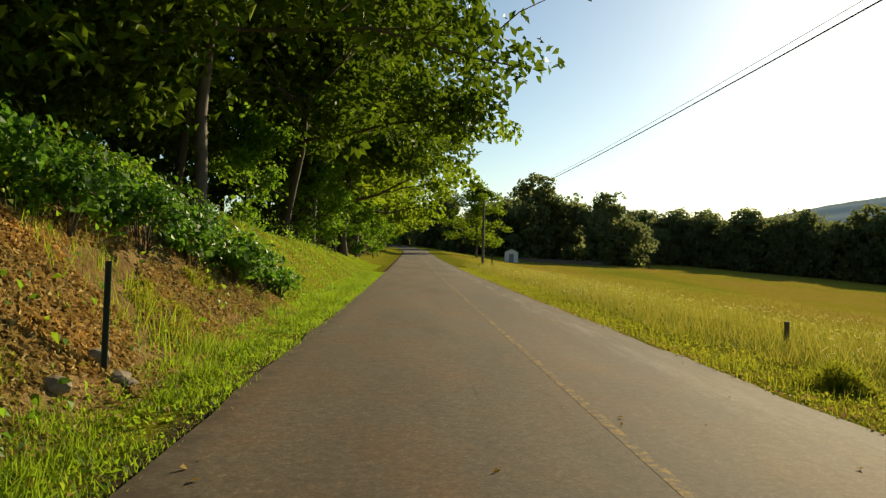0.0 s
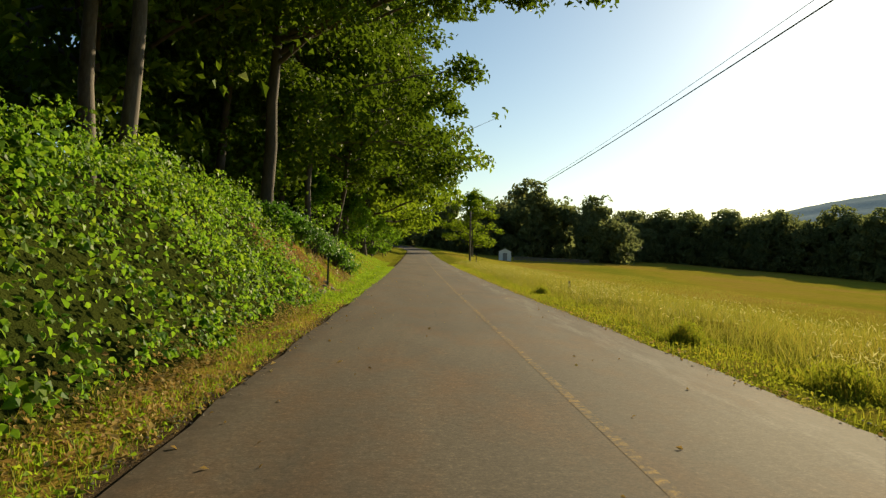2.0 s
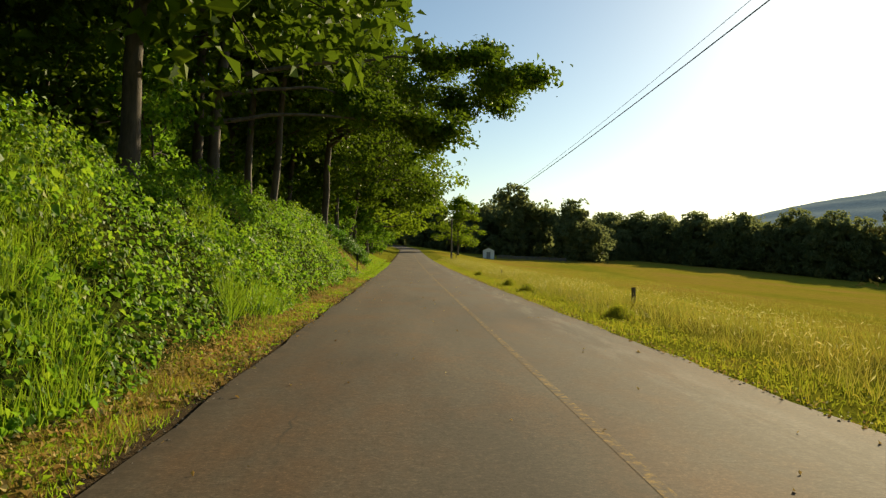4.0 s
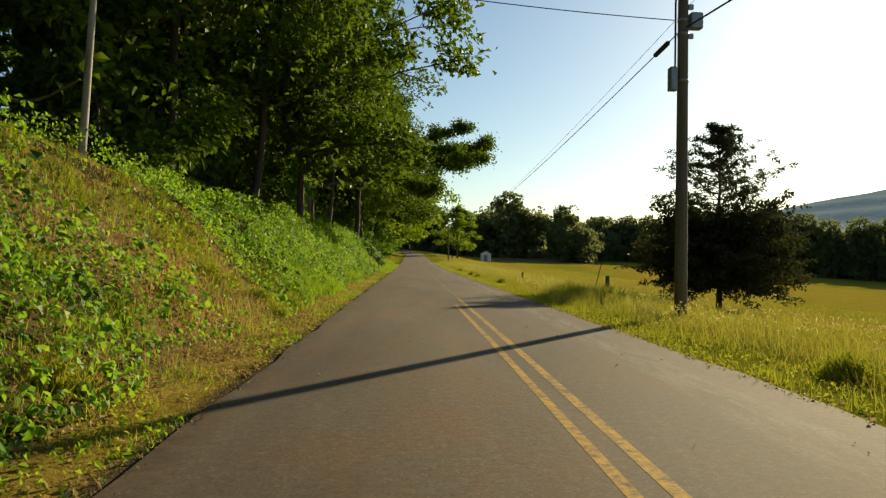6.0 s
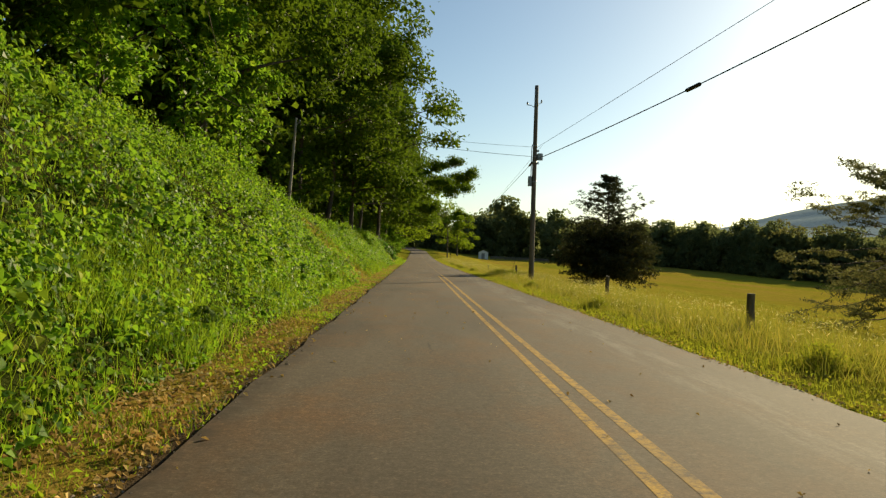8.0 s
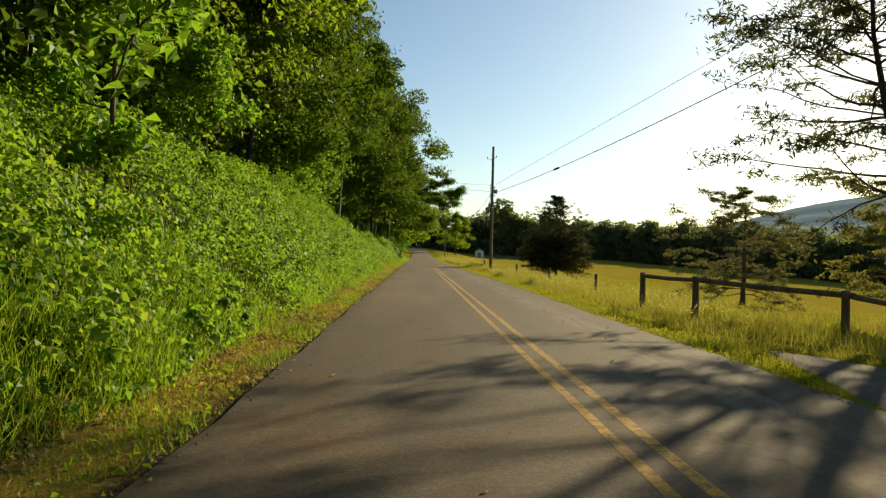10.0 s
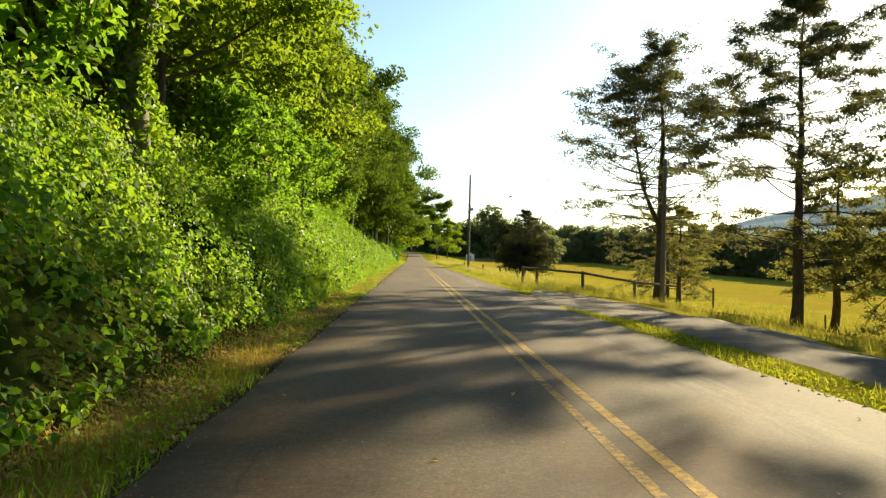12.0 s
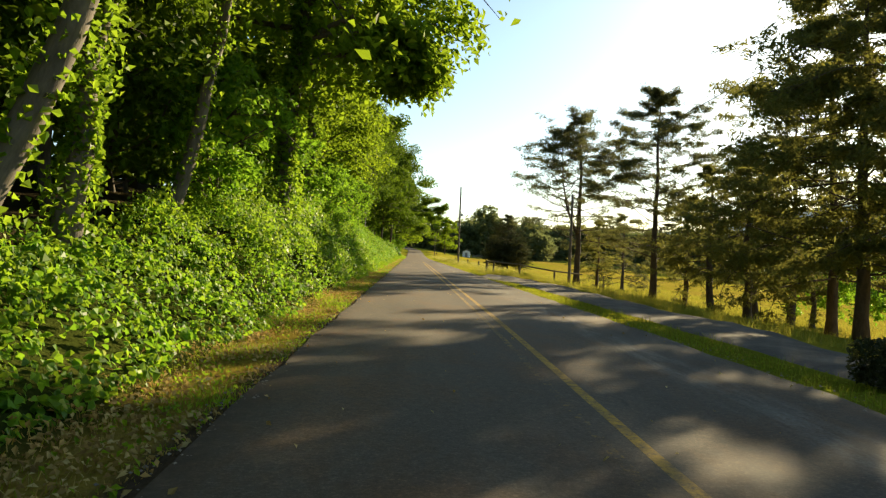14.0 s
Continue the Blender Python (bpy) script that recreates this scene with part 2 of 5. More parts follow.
# Paler and greyer than near leaves: distance haze mixed into the colour.
FAR_LEAF = leafy("hazed_distant_leaf", [(0, (0.11, 0.125, 0.07)), (0.6, (0.16, 0.17, 0.09)), (1, (0.21, 0.22, 0.1))], 0.6, 0.6, (0.22, 0.26, 0.09))
BARK = grainy("grey_bark", [(0.3, (0.055, 0.045, 0.035)), (0.7, (0.14, 0.11, 0.08))], 6, 30, 0.9, 0.02, (1, 1, 0.25))
BARK_PALE = grainy("pale_bark", [(0.3, (0.08, 0.065, 0.052)), (0.7, (0.22, 0.18, 0.14))], 5, 30, 0.85, 0.012, (1, 1, 0.3))
BARK_PINE = grainy("pine_bark", [(0.3, (0.05, 0.035, 0.025)), (0.7, (0.13, 0.09, 0.06))], 8, 30, 0.9, 0.02, (1, 1, 0.3))
PALE_WOOD = grainy("bleached_pole_wood", [(0.3, (0.26, 0.22, 0.18)), (0.6, (0.5, 0.46, 0.4))], 3, 40, 0.85, 0.004, (1, 1, 0.2))
POLE_WOOD = grainy("weathered_pole_wood", [(0.3, (0.13, 0.105, 0.08)), (0.7, (0.24, 0.2, 0.16))], 5, 45, 0.85, 0.004, (1, 1, 0.06))
FENCE_WOOD = grainy("weathered_fence_wood", [(0.3, (0.10, 0.08, 0.06)), (0.7, (0.22, 0.18, 0.135))], 7, 50, 0.9, 0.004, (1, 1, 0.15))
GRAVEL = grainy("driveway_gravel", [(0.3, (0.06, 0.044, 0.03)), (0.55, (0.12, 0.092, 0.066)), (0.75, (0.22, 0.18, 0.135))], 1.2, 38, 0.95, 0.03)
STONE = grainy("field_stone", [(0.3, (0.18, 0.14, 0.10)), (0.7, (0.36, 0.29, 0.22))], 4, 30, 0.9, 0.01)
METAL = plain("galvanised_metal", (0.32, 0.33, 0.34), 0.45, 0.7)
CABLE = plain("black_cable", (0.02, 0.02, 0.02), 0.6)
BLACK = plain("black_plastic", (0.012, 0.012, 0.012), 0.55)
SIDING = plain("white_siding", (0.72, 0.74, 0.76), 0.6, 0, 0.15)
ROOFING = plain("grey_roofing", (0.25, 0.25, 0.26), 0.6)
GREEN_POST = plain("green_post_steel", (0.03, 0.05, 0.035), 0.5, 0.3)
# Pale blue-grey because the haze of distance is painted into the ridge.
RIDGE = grainy("hazed_wooded_ridge", [(0.3, (0.32, 0.4, 0.42)), (0.7, (0.39, 0.47, 0.48))], 0.02, 0.12, 1.0, 0.5)
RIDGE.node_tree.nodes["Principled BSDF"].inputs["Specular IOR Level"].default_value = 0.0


# ---------- mesh tools ----------
rng = np.random.default_rng(7)


def mesh_of(name, verts, faces, material, smooth=False):
    """A mesh from an array of vertices and an array of faces that all have the same number of corners."""
    verts, faces = np.asarray(verts, np.float32), np.asarray(faces, np.int32)
    n, k = faces.shape
    me = bpy.data.meshes.new(name)
    me.vertices.add(len(verts))
    me.vertices.foreach_set("co", verts.ravel())
    me.loops.add(n * k)
    me.loops.foreach_set("vertex_index", faces.ravel())
    me.polygons.add(n)
    me.polygons.foreach_set("loop_start", np.arange(0, n * k, k, dtype=np.int32))
    me.update(calc_edges=True)
    me.polygons.foreach_set("use_smooth", np.full(n, smooth, dtype=bool))
    me.materials.append(material)
    return me


def thing(name, label, category, group="", kind="", at=None):
    ob = tagged(new(name), label, category, group, kind)
    ob.empty_display_size = 0.2
    if at is not None:
        ob.matrix_basis = at
    return ob


def part(name, me, parent, label="", at=None):
    ob = new(name, me)
    ob.parent = parent
    if at is not None:
        ob.matrix_basis = at
    return tagged(ob, label)


def joined(pieces):
    """One array of vertices and one of faces from several."""
    vs, fs, n = [], [], 0
    for v, f in pieces:
        vs.append(v)
        fs.append(np.asarray(f) + n)
        n += len(v)
    return np.concatenate(vs), np.concatenate(fs)


def tube(path, radii, sides=8, cap=True):
    """A tapering tube along a path; quads only."""
    path = np.asarray(path, float)
    radii = np.broadcast_to(np.asarray(radii, float), (len(path),))
    if cap:
        path = np.concatenate([path[:1], path, path[-1:]])
        radii = np.concatenate([[radii[0] * 0.02], radii, [radii[-1] * 0.02]])
    along = np.gradient(path, axis=0)
    if cap:
        along[0], along[-1] = along[2], along[-3]
        along[1], along[-2] = along[2], along[-3]
    along /= np.linalg.norm(along, axis=1)[:, None] + 1e-9
    ref = np.array([0, 0, 1.0]) if abs(along[:, 2]).mean() < 0.8 else np.array([1.0, 0, 0])
    u = np.cross(along, ref)
    u /= np.linalg.norm(u, axis=1)[:, None] + 1e-9
    w = np.cross(along, u)
    a = np.linspace(0, 2 * np.pi, sides, endpoint=False)
    v = path[:, None] + radii[:, None, None] * (np.cos(a)[None, :, None] * u[:, None] + np.sin(a)[None, :, None] * w[:, None])
    i, j = np.meshgrid(np.arange(len(path) - 1), np.arange(sides), indexing="ij")
    f = np.stack([i * sides + j, i * sides + (j + 1) % sides, (i + 1) * sides + (j + 1) % sides, (i + 1) * sides + j], -1)
    return v.reshape(-1, 3), f.reshape(-1, 4)


def block(x0, x1, y0, y1, z0, z1, bevel=0.0):
    """A box with chamfered upright edges and top."""
    b = bevel
    ring = [(x0 + b, y0), (x1 - b, y0), (x1, y0 + b), (x1, y1 - b), (x1 - b, y1), (x0 + b, y1), (x0, y1 - b), (x0, y0 + b)] if b else [(x0, y0), (x1, y0), (x1, y1), (x0, y1)]
    k = len(ring)
    cx, cy = (x0 + x1) / 2, (y0 + y1) / 2
    levels = [(z0, 0.001), (z0, 1.0), (z1 - b, 1.0), (z1, 1.0 - 2 * b / max(min(x1 - x0, y1 - y0), 1e-6)), (z1, 0.001)]
    v = [(cx + (x - cx) * s, cy + (y - cy) * s, z) for z, s in levels for x, y in ring]
    f = [(l * k + j, l * k + (j + 1) % k, (l + 1) * k + (j + 1) % k, (l + 1) * k + j) for l in range(len(levels) - 1) for j in range(k)]
    return np.array(v), np.array(f)


def leaves(centres, size, up=0.5, slim=0.55, r=rng, face=None):
    """Folded leaves at the centres, turned at random; up: how far they tend to face the sky; face: the way that they turn to."""
    n = len(centres)
    size = np.broadcast_to(size, (n,)) * r.uniform(0.65, 1.35, n)
    nor = r.normal(size=(n, 3))
    nor /= np.linalg.norm(nor, axis=1)[:, None]
    if face is not None:
        nor += face
    nor[:, 2] = np.abs(nor[:, 2]) * (1 - up) + up
    nor /= np.linalg.norm(nor, axis=1)[:, None]
    t = np.cross(nor, r.normal(size=(n, 3)))
    t /= np.linalg.norm(t, axis=1)[:, None] + 1e-9
    b = np.cross(nor, t)
    L, W = (size * 0.5)[:, None], (size * 0.5 * slim)[:, None]
    fold = nor * W * 0.5
    v = np.stack([centres - t * L, centres + b * W + fold - t * L * 0.15, centres + t * L - fold * 0.6, centres - b * W + fold - t * L * 0.15], 1)
    return v.reshape(-1, 3), np.arange(n * 4).reshape(n, 4)


def ovate(centres, size, up, slim, r, face):
    """Rounded, folded, pointed leaves: one six-cornered face each."""
    n = len(centres)
    size = np.broadcast_to(size, (n,)) * r.uniform(0.65, 1.35, n)
    nor = r.normal(size=(n, 3))
    nor /= np.linalg.norm(nor, axis=1)[:, None]
    nor += face
    nor[:, 2] = np.abs(nor[:, 2]) * (1 - up) + up
    nor /= np.linalg.norm(nor, axis=1)[:, None]
    t = np.cross(nor, r.normal(size=(n, 3)))
    t /= np.linalg.norm(t, axis=1)[:, None] + 1e-9
    b = np.cross(nor, t)
    L, W = (size * 0.5)[:, None], (size * 0.5 * slim)[:, None]
    fold = nor * W * 0.35
    v = np.stack([centres - t * L, centres + b * W * 0.9 - t * L * 0.45 + fold, centres + b * W * 0.75 + t * L * 0.25 + fold * 0.6,
                  centres + t * L - fold, centres - b * W * 0.75 + t * L * 0.25 + fold * 0.6, centres - b * W * 0.9 - t * L * 0.45 + fold], 1)
    return v.reshape(-1, 3), np.arange(n * 6).reshape(n, 6)


def blades(base, height, width, lean=0.35, r=rng):
    """Blades of grass: one bent quad that narrows to its tip."""
    n = len(base)
    height = np.broadcast_to(height, (n,)) * r.uniform(0.55, 1.3, n)
    a = r.uniform(0, 2 * np.pi, n)
    side = np.stack([np.cos(a), np.sin(a), 0 * a], 1) * (np.broadcast_to(width, (n,)) * 0.5)[:, None]
    b = r.uniform(0, 2 * np.pi, n)
    l = r.uniform(0.1, 1, n) * lean
    tip = np.stack([np.cos(b) * l, np.sin(b) * l, 1 - 0.4 * l * l], 1) * height[:, None]
    v = np.stack([base - side, base + side, base + tip + side * 0.12, base + tip - side * 0.12], 1)
    return v.reshape(-1, 3), np.arange(n * 4).reshape(n, 4)


# ---------- the lie of the land ----------
def smooth01(t):
    t = np.clip(t, 0, 1)
    return t * t * (3 - 2 * t)


def rise(y):
    """Height of the road along its length."""
    y = np.asarray(y, float)
    return np.where(y < -10, 0, 0.000075 * np.minimum(y + 10, 260) ** 2) + np.maximum(y - 250, 0) * 0.02


def swing(y):
    """The road's turn to the side, far on."""
    return -0.0012 * np.maximum(np.asarray(y, float) - 150, 0) ** 2


BANK_Y = [-400, -170, -150, -138, -130, -110, -95, -80, -60, -46, -42, -10, 15, 40, 60, 90, 400]
BANK_H = [0.8, 0.8, 0.9, 1.25, 2.2, 3.0, 3.6, 4.2, 4.2, 4.0, 3.0, 2.6, 2.4, 1.7, 1.0, 0.7, 0.7]
BANK_X = [2.6, 2.6, 2.5, 2.6, 2.7, 3.4, 4.0, 4.4, 4.6, 5.2, 3.8, 2.5, 2.6, 2.8, 3.2, 3.5, 3.5]


def lumps(x, y):
    return (np.sin(x * 0.9 + 1.3 * np.sin(y * 0.31)) * np.sin(y * 0.63 + 0.7 * np.sin(x * 0.5))
            + 0.5 * np.sin(x * 2.1 + y * 0.4) * np.sin(y * 1.7 + 1.1) + 0.3 * np.sin(x * 4.3 - y * 2.9))


def land(x, y):
    x, y = np.asarray(x, float), np.asarray(y, float)
    xr = x - swing(y)
    z = rise(y)
    u = -2.75 - xr
    h, w = np.interp(y, BANK_Y, BANK_H), np.interp(y, BANK_Y, BANK_X)
    s = np.clip(u / w, 0, 1)
    bank = h * (0.55 * s + 0.45 * smooth01(s)) + 0.16 * np.clip(u - w, 0, 90) + 0.12 * lumps(x, y) * smooth01(u / 2)
    fall = np.interp(xr, [7, 14, 18.6, 22.5, 30, 60, 160, 190, 400], [0, -0.85, -1.7, -2.5, -3.3, -4.8, -9.8, -9.8, 20])
    fall = fall * np.interp(y, [-400, 120, 260, 500], [1, 1, 0.75, 0.6])
    fall = fall + 0.06 * lumps(x, y) * smooth01((xr - 5.2) / 3)
    dip = -0.03 * smooth01((np.abs(xr - 1.3) - 2.7) / 1.2) - 0.035
    return z + np.where(u > 0, bank, 0) + np.where(xr > 4, fall, 0) + dip


def sheet(name, xs, ys, height, material, smooth=True):
    X, Y = np.meshgrid(xs, ys)
    Z = height(X, Y)
    nx, ny = len(xs), len(ys)
    i, j = np.meshgrid(np.arange(ny - 1), np.arange(nx - 1), indexing="ij")
    f = np.stack([i * nx + j, i * nx + j + 1, (i + 1) * nx + j + 1, (i + 1) * nx + j], -1).reshape(-1, 4)
    return mesh_of(name, np.stack([X, Y, Z], -1).reshape(-1, 3), f, material, smooth)


far_x = np.concatenate([-np.geomspace(12, 2600, 26)[::-1], np.arange(-11.6, 12, 0.4), np.geomspace(12.4, 2600, 40)])
far_y = np.concatenate([-np.geomspace(180, 2000, 12)[::-1], np.arange(-179, 70, 0.8), np.geomspace(70, 3000, 60)])
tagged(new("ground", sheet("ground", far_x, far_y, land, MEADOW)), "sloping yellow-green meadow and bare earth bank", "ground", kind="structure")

# road
ROAD_Y = np.concatenate([np.arange(-200, 60, 1.0), np.arange(60, 321, 4.0)])


def road_right(y):
    return np.interp(y, [-160, -140, -110, -60, -20, 10], [4.5, 4.5, 4.35, 4.2, 3.95, 3.9])


def ribbon(name, left, right, lift, material, ys, cols=8, thick=0.0):
    t = np.linspace(0, 1, cols)
    l, r = left(ys), right(ys)
    X = l[:, None] + (r - l)[:, None] * t[None] + swing(ys)[:, None]
    Y = np.repeat(ys[:, None], cols, 1)
    Z = rise(ys)[:, None] + lift + 0 * X
    if thick:
        X = np.concatenate([X[:, :1] - 0.03, X, X[:, -1:] + 0.03], 1)
        Y = np.concatenate([Y[:, :1], Y, Y[:, -1:]], 1)
        Z = np.concatenate([Z[:, :1] - thick, Z, Z[:, -1:] - thick], 1)
    n, k = X.shape
    i, j = np.meshgrid(np.arange(n - 1), np.arange(k - 1), indexing="ij")
    f = np.stack([i * k + j, i * k + j + 1, (i + 1) * k + j + 1, (i + 1) * k + j], -1).reshape(-1, 4)
    return mesh_of(name, np.stack([X, Y, Z], -1).reshape(-1, 3), f, material)


def ragged(y, amount, seed):
    return amount * (np.sin(y * 1.3 + seed) + 0.7 * np.sin(y * 2.9 + 2 * seed) + 0.5 * np.sin(y * 0.37 + seed)) / 2


tagged(new("road", ribbon("road", lambda y: -1.66 + ragged(y, 0.06, 1), lambda y: road_right(y) + ragged(y, 0.08, 2), 0.0, ASPHALT, ROAD_Y, 12, 0.12)),
       "worn grey-brown asphalt country road", "road", kind="structure")


def line_x(y):
    return np.interp(y, [-160, -149, -143, -138, -112, -82, -63, -50, -25, 5], [1.62, 1.64, 1.71, 1.76, 1.78, 1.78, 1.76, 1.79, 1.72, 1.68])


def marking(name, off, width, y0, y1, material, label):
    ys = np.linspace(y0, y1, max(2, int(round(y1 - y0)) + 1))
    me = ribbon(name, lambda y: line_x(y) + off - width / 2, lambda y: line_x(y) + off + width / 2, 0.002, material, ys, 2)
    return tagged(new(name, me), label, "road marking", kind="structure")


marking("road_marking", 0, 0.11, -200, -38, PAINT, "worn solid yellow centre line on asphalt")
marking("road_marking", 0, 0.10, -38, 150, PAINT_WORN, "faded yellow centre line on asphalt")
marking("road_marking", -0.28, 0.1, -119, -41, PAINT, "worn second yellow centre line on asphalt")
marking("road_marking", -0.28, 0.095, -136, -119, PAINT_MID, "half-worn second yellow centre line on asphalt")
marking("road_marking", -0.28, 0.09, -143, -136, PAINT_WORN, "fading second yellow centre line on asphalt")
marking("road_marking", -0.28, 0.09, -200, -143, FAINT, "nearly worn away second yellow centre line")

# driveway of gravel beside the road
DRIVE_Y = np.arange(-196, -100, 1.0)


def drive_left(y):
    return np.interp(y, [-130, -116, -111, -106, -101], [5.5, 5.3, 4.3, 4.25, 5.5])


def drive_right(y):
    return np.interp(y, [-130, -112, -106, -101], [8.4, 8.3, 7.6, 5.7])


def make_drive():
    t = np.linspace(0, 1, 9)
    l, r = drive_left(DRIVE_Y) + ragged(DRIVE_Y, 0.08, 3), drive_right(DRIVE_Y) + ragged(DRIVE_Y, 0.15, 4)
    X = l[:, None] + (r - l)[:, None] * t[None]
    Y = np.repeat(DRIVE_Y[:, None], 9, 1)
    Z = land(X, Y) + 0.035
    Z[:, 0] -= 0.06
    Z[:, -1] -= 0.06
    n, k = X.shape
    i, j = np.meshgrid(np.arange(n - 1), np.arange(k - 1), indexing="ij")
    f = np.stack([i * k + j, i * k + j + 1, (i + 1) * k + j + 1, (i + 1) * k + j], -1).reshape(-1, 4)
    return mesh_of("gravel_driveway", np.stack([X, Y, Z], -1).reshape(-1, 3), f, GRAVEL, True)


tagged(new("gravel_driveway", make_drive()), "pale gravel driveway beside the road", "driveway", kind="structure")


# distant ridge
def ridge_height(x, y):
    along = np.interp(x, [-3200, -740, 430, 990, 1600, 2160, 3200], [86, 74, 77, 124, 265, 340, 395])
    d = (y - 2100) / 1250
    return -20 + (along + 6 * np.sin(x * 0.011) + 4 * np.sin(x * 0.031 + y * 0.01)) * np.exp(-d * d) 


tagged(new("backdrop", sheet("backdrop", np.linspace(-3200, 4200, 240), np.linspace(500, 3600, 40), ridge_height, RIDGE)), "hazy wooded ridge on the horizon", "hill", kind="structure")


# ---------- trees ----------
def branch_path(start, direction, length, droop, r, n=6):
    d = np.array(direction, float)
    d /= np.linalg.norm(d)
    pts = [np.array(start, float)]
    for k in range(n):
        d = d + r.normal(size=3) * 0.13 + np.array([0, 0, droop])
        d /= np.linalg.norm(d)
        pts.append(pts[-1] + d * length / n)
    return np.array(pts)


def outward(c):
    """The way from the stem, level."""
    d = c * np.array([1, 1, 0])
    return 0.9 * d / (np.linalg.norm(d, axis=1)[:, None] + 0.1)


def broad_tree(seed, height, radius, low, count, leaf, bark, leaf_mat, limbs=20, lean=0.0, thick=0.24, vines=0, twigs=True, skirt=0.62, boughs=()):
    """A broad-leaved tree: trunk, limbs with twigs, and a crown of leaf clumps at the twigs."""
    r = np.random.default_rng(seed)
    n = 12
    zs = np.linspace(-0.4, height * 0.93, n)
    wob = np.cumsum(r.normal(size=(n, 2)) * 0.09, axis=0)
    wob -= wob[0]
    trunk = np.stack([wob[:, 0] + lean * zs, wob[:, 1], zs], 1)
    rad = thick * (1 - np.linspace(0, 1, n) ** 1.2 * 0.88)
    rad[0] *= 1.5
    wood, tips, ends = [], [], []
    for k in range(limbs):
        f = low + (0.97 - low) * (k + r.uniform(0, 1)) / limbs
        z = f * height * 0.93
        p0 = np.array([np.interp(z, zs, trunk[:, 0]), np.interp(z, zs, trunk[:, 1]), z])
        a = k * 2.4 + r.uniform(-0.5, 0.5)
        q = (f - low) / (1 - low)
        reach = radius * (0.75 + 0.35 * math.sin(math.pi * min(1, q * 1.1 + 0.12))) * (1 - 0.62 * q ** 2.2) * r.uniform(0.75, 1.15)
        path = branch_path(p0, (math.cos(a), math.sin(a), 0.25 + 0.9 * q), reach, -0.02 if q < 0.35 else 0.05, r)
        fine = path[:, 2] > 1.2 + 0.62 * np.maximum(np.linalg.norm(path[:, :2], axis=1) - 2.0, 0)
        path = path[: max(2, int(np.argmin(fine)) if not fine.all() else len(path))]
        r0 = np.interp(z, zs, rad) * 0.55
        wood.append(tube(path, np.linspace(r0, 0.02, len(path)), 5 if twigs else 3, False))
        for s in range(5):
            g = r.uniform(0.3, 1.0)
            i = int(g * (len(path) - 1))
            d = path[min(i + 1, len(path) - 1)] - path[max(i - 1, 0)] + r.normal(size=3) * reach * 0.28
            sub = branch_path(path[i], d, reach * r.uniform(0.25, 0.5), -0.03, r, 4)
            if sub[-1][2] < 0.9 + skirt * max(math.hypot(sub[-1][0], sub[-1][1]) - 2.0, 0):
                continue
            if twigs:
                wood.append(tube(sub[::2], np.linspace(0.035, 0.008, 3), 3, False))
            tips += [sub[-1], sub[2]]
        tips += [path[-1], path[-2]]
        ends.append(path[-1])
    hung = []
    for z, tip, size in boughs:
        p0 = np.array([np.interp(z, zs, trunk[:, 0]), np.interp(z, zs, trunk[:, 1]), z])
        t = np.linspace(0, 1, 10)[:, None]
        path = p0 + (np.array(tip) - p0) * t + np.array([0, 0, 0.6]) * np.sin(np.pi * t) + r.normal(size=(10, 3)) * 0.14 * t
        wood.append(tube(path[:-1], np.linspace(0.1, 0.012, 9), 6, False))
        for k in range(int(14 * size)):
            i = int(r.integers(6, 10))
            d = path[i] - path[i - 1] + r.normal(size=3) * np.array([0.8, 0.8, 0.25])
            sub = branch_path(path[i], d, size * r.uniform(0.6, 1.3), -0.03, r, 4)
            wood.append(tube(sub[::2], np.linspace(0.025, 0.008, 3), 3, False))
            hung += [sub[-1], sub[2]]
    tips = np.array(tips)
    # leaves gather in rounded lobes round some of the twig ends
    lobes = np.concatenate([np.array(ends), tips[r.permutation(len(tips))[: max(24, len(tips) // 5)]]])
    wide = radius * 0.15 * r.uniform(0.65, 1.3, len(lobes)) + 0.2
    pick = r.integers(0, len(lobes), count)
    off = r.normal(size=(count, 3))
    off *= (r.uniform(0, 1, count) ** 0.33 / np.linalg.norm(off, axis=1) * wide[pick])[:, None] * np.array([1, 1, 0.62])
    off[:, 2] -= 0.25 * (off[:, 0] ** 2 + off[:, 1] ** 2) / wide[pick]
    c = lobes[pick] + off
    c = np.concatenate([c, tips[r.integers(0, len(tips), count // 7)] + r.normal(size=(count // 7, 3)) * 0.26])
    far_out = np.linalg.norm(c[:, :2], axis=1)
    c = c[c[:, 2] > 0.6 + skirt * np.maximum(far_out - 2.0, 0)]
    if hung:
        hung = np.array(hung)
        m = 100 * len(hung)
        spray = hung[r.integers(0, len(hung), m)] + r.normal(size=(m, 3)) * np.array([0.34, 0.34, 0.2])
        c = np.concatenate([c, spray])
    # Oversized hidden leaves, added inside the crown to block sun and darken it.
    core = tips[r.integers(0, len(tips), count // 3)]
    core = core[core[:, 2] > 1.6 + 0.62 * np.maximum(np.linalg.norm(core[:, :2], axis=1) - 2.0, 0)]
    inner = core * r.uniform(0.15, 0.62, (len(core), 1)) ** np.array([1, 1, 0]) + r.normal(size=core.shape) * np.array([0.5, 0.5, 0.3])
    out = {"trunk": mesh_of("trunk", *joined([tube(trunk, rad, 10)] + wood), bark, True),
           "crown": mesh_of("crown", *joined([leaves(c, leaf, 0.25, 0.6, r, outward(c) * 0.7), leaves(inner, leaf * 1.35, 0.2, 0.7, r)]), leaf_mat)}
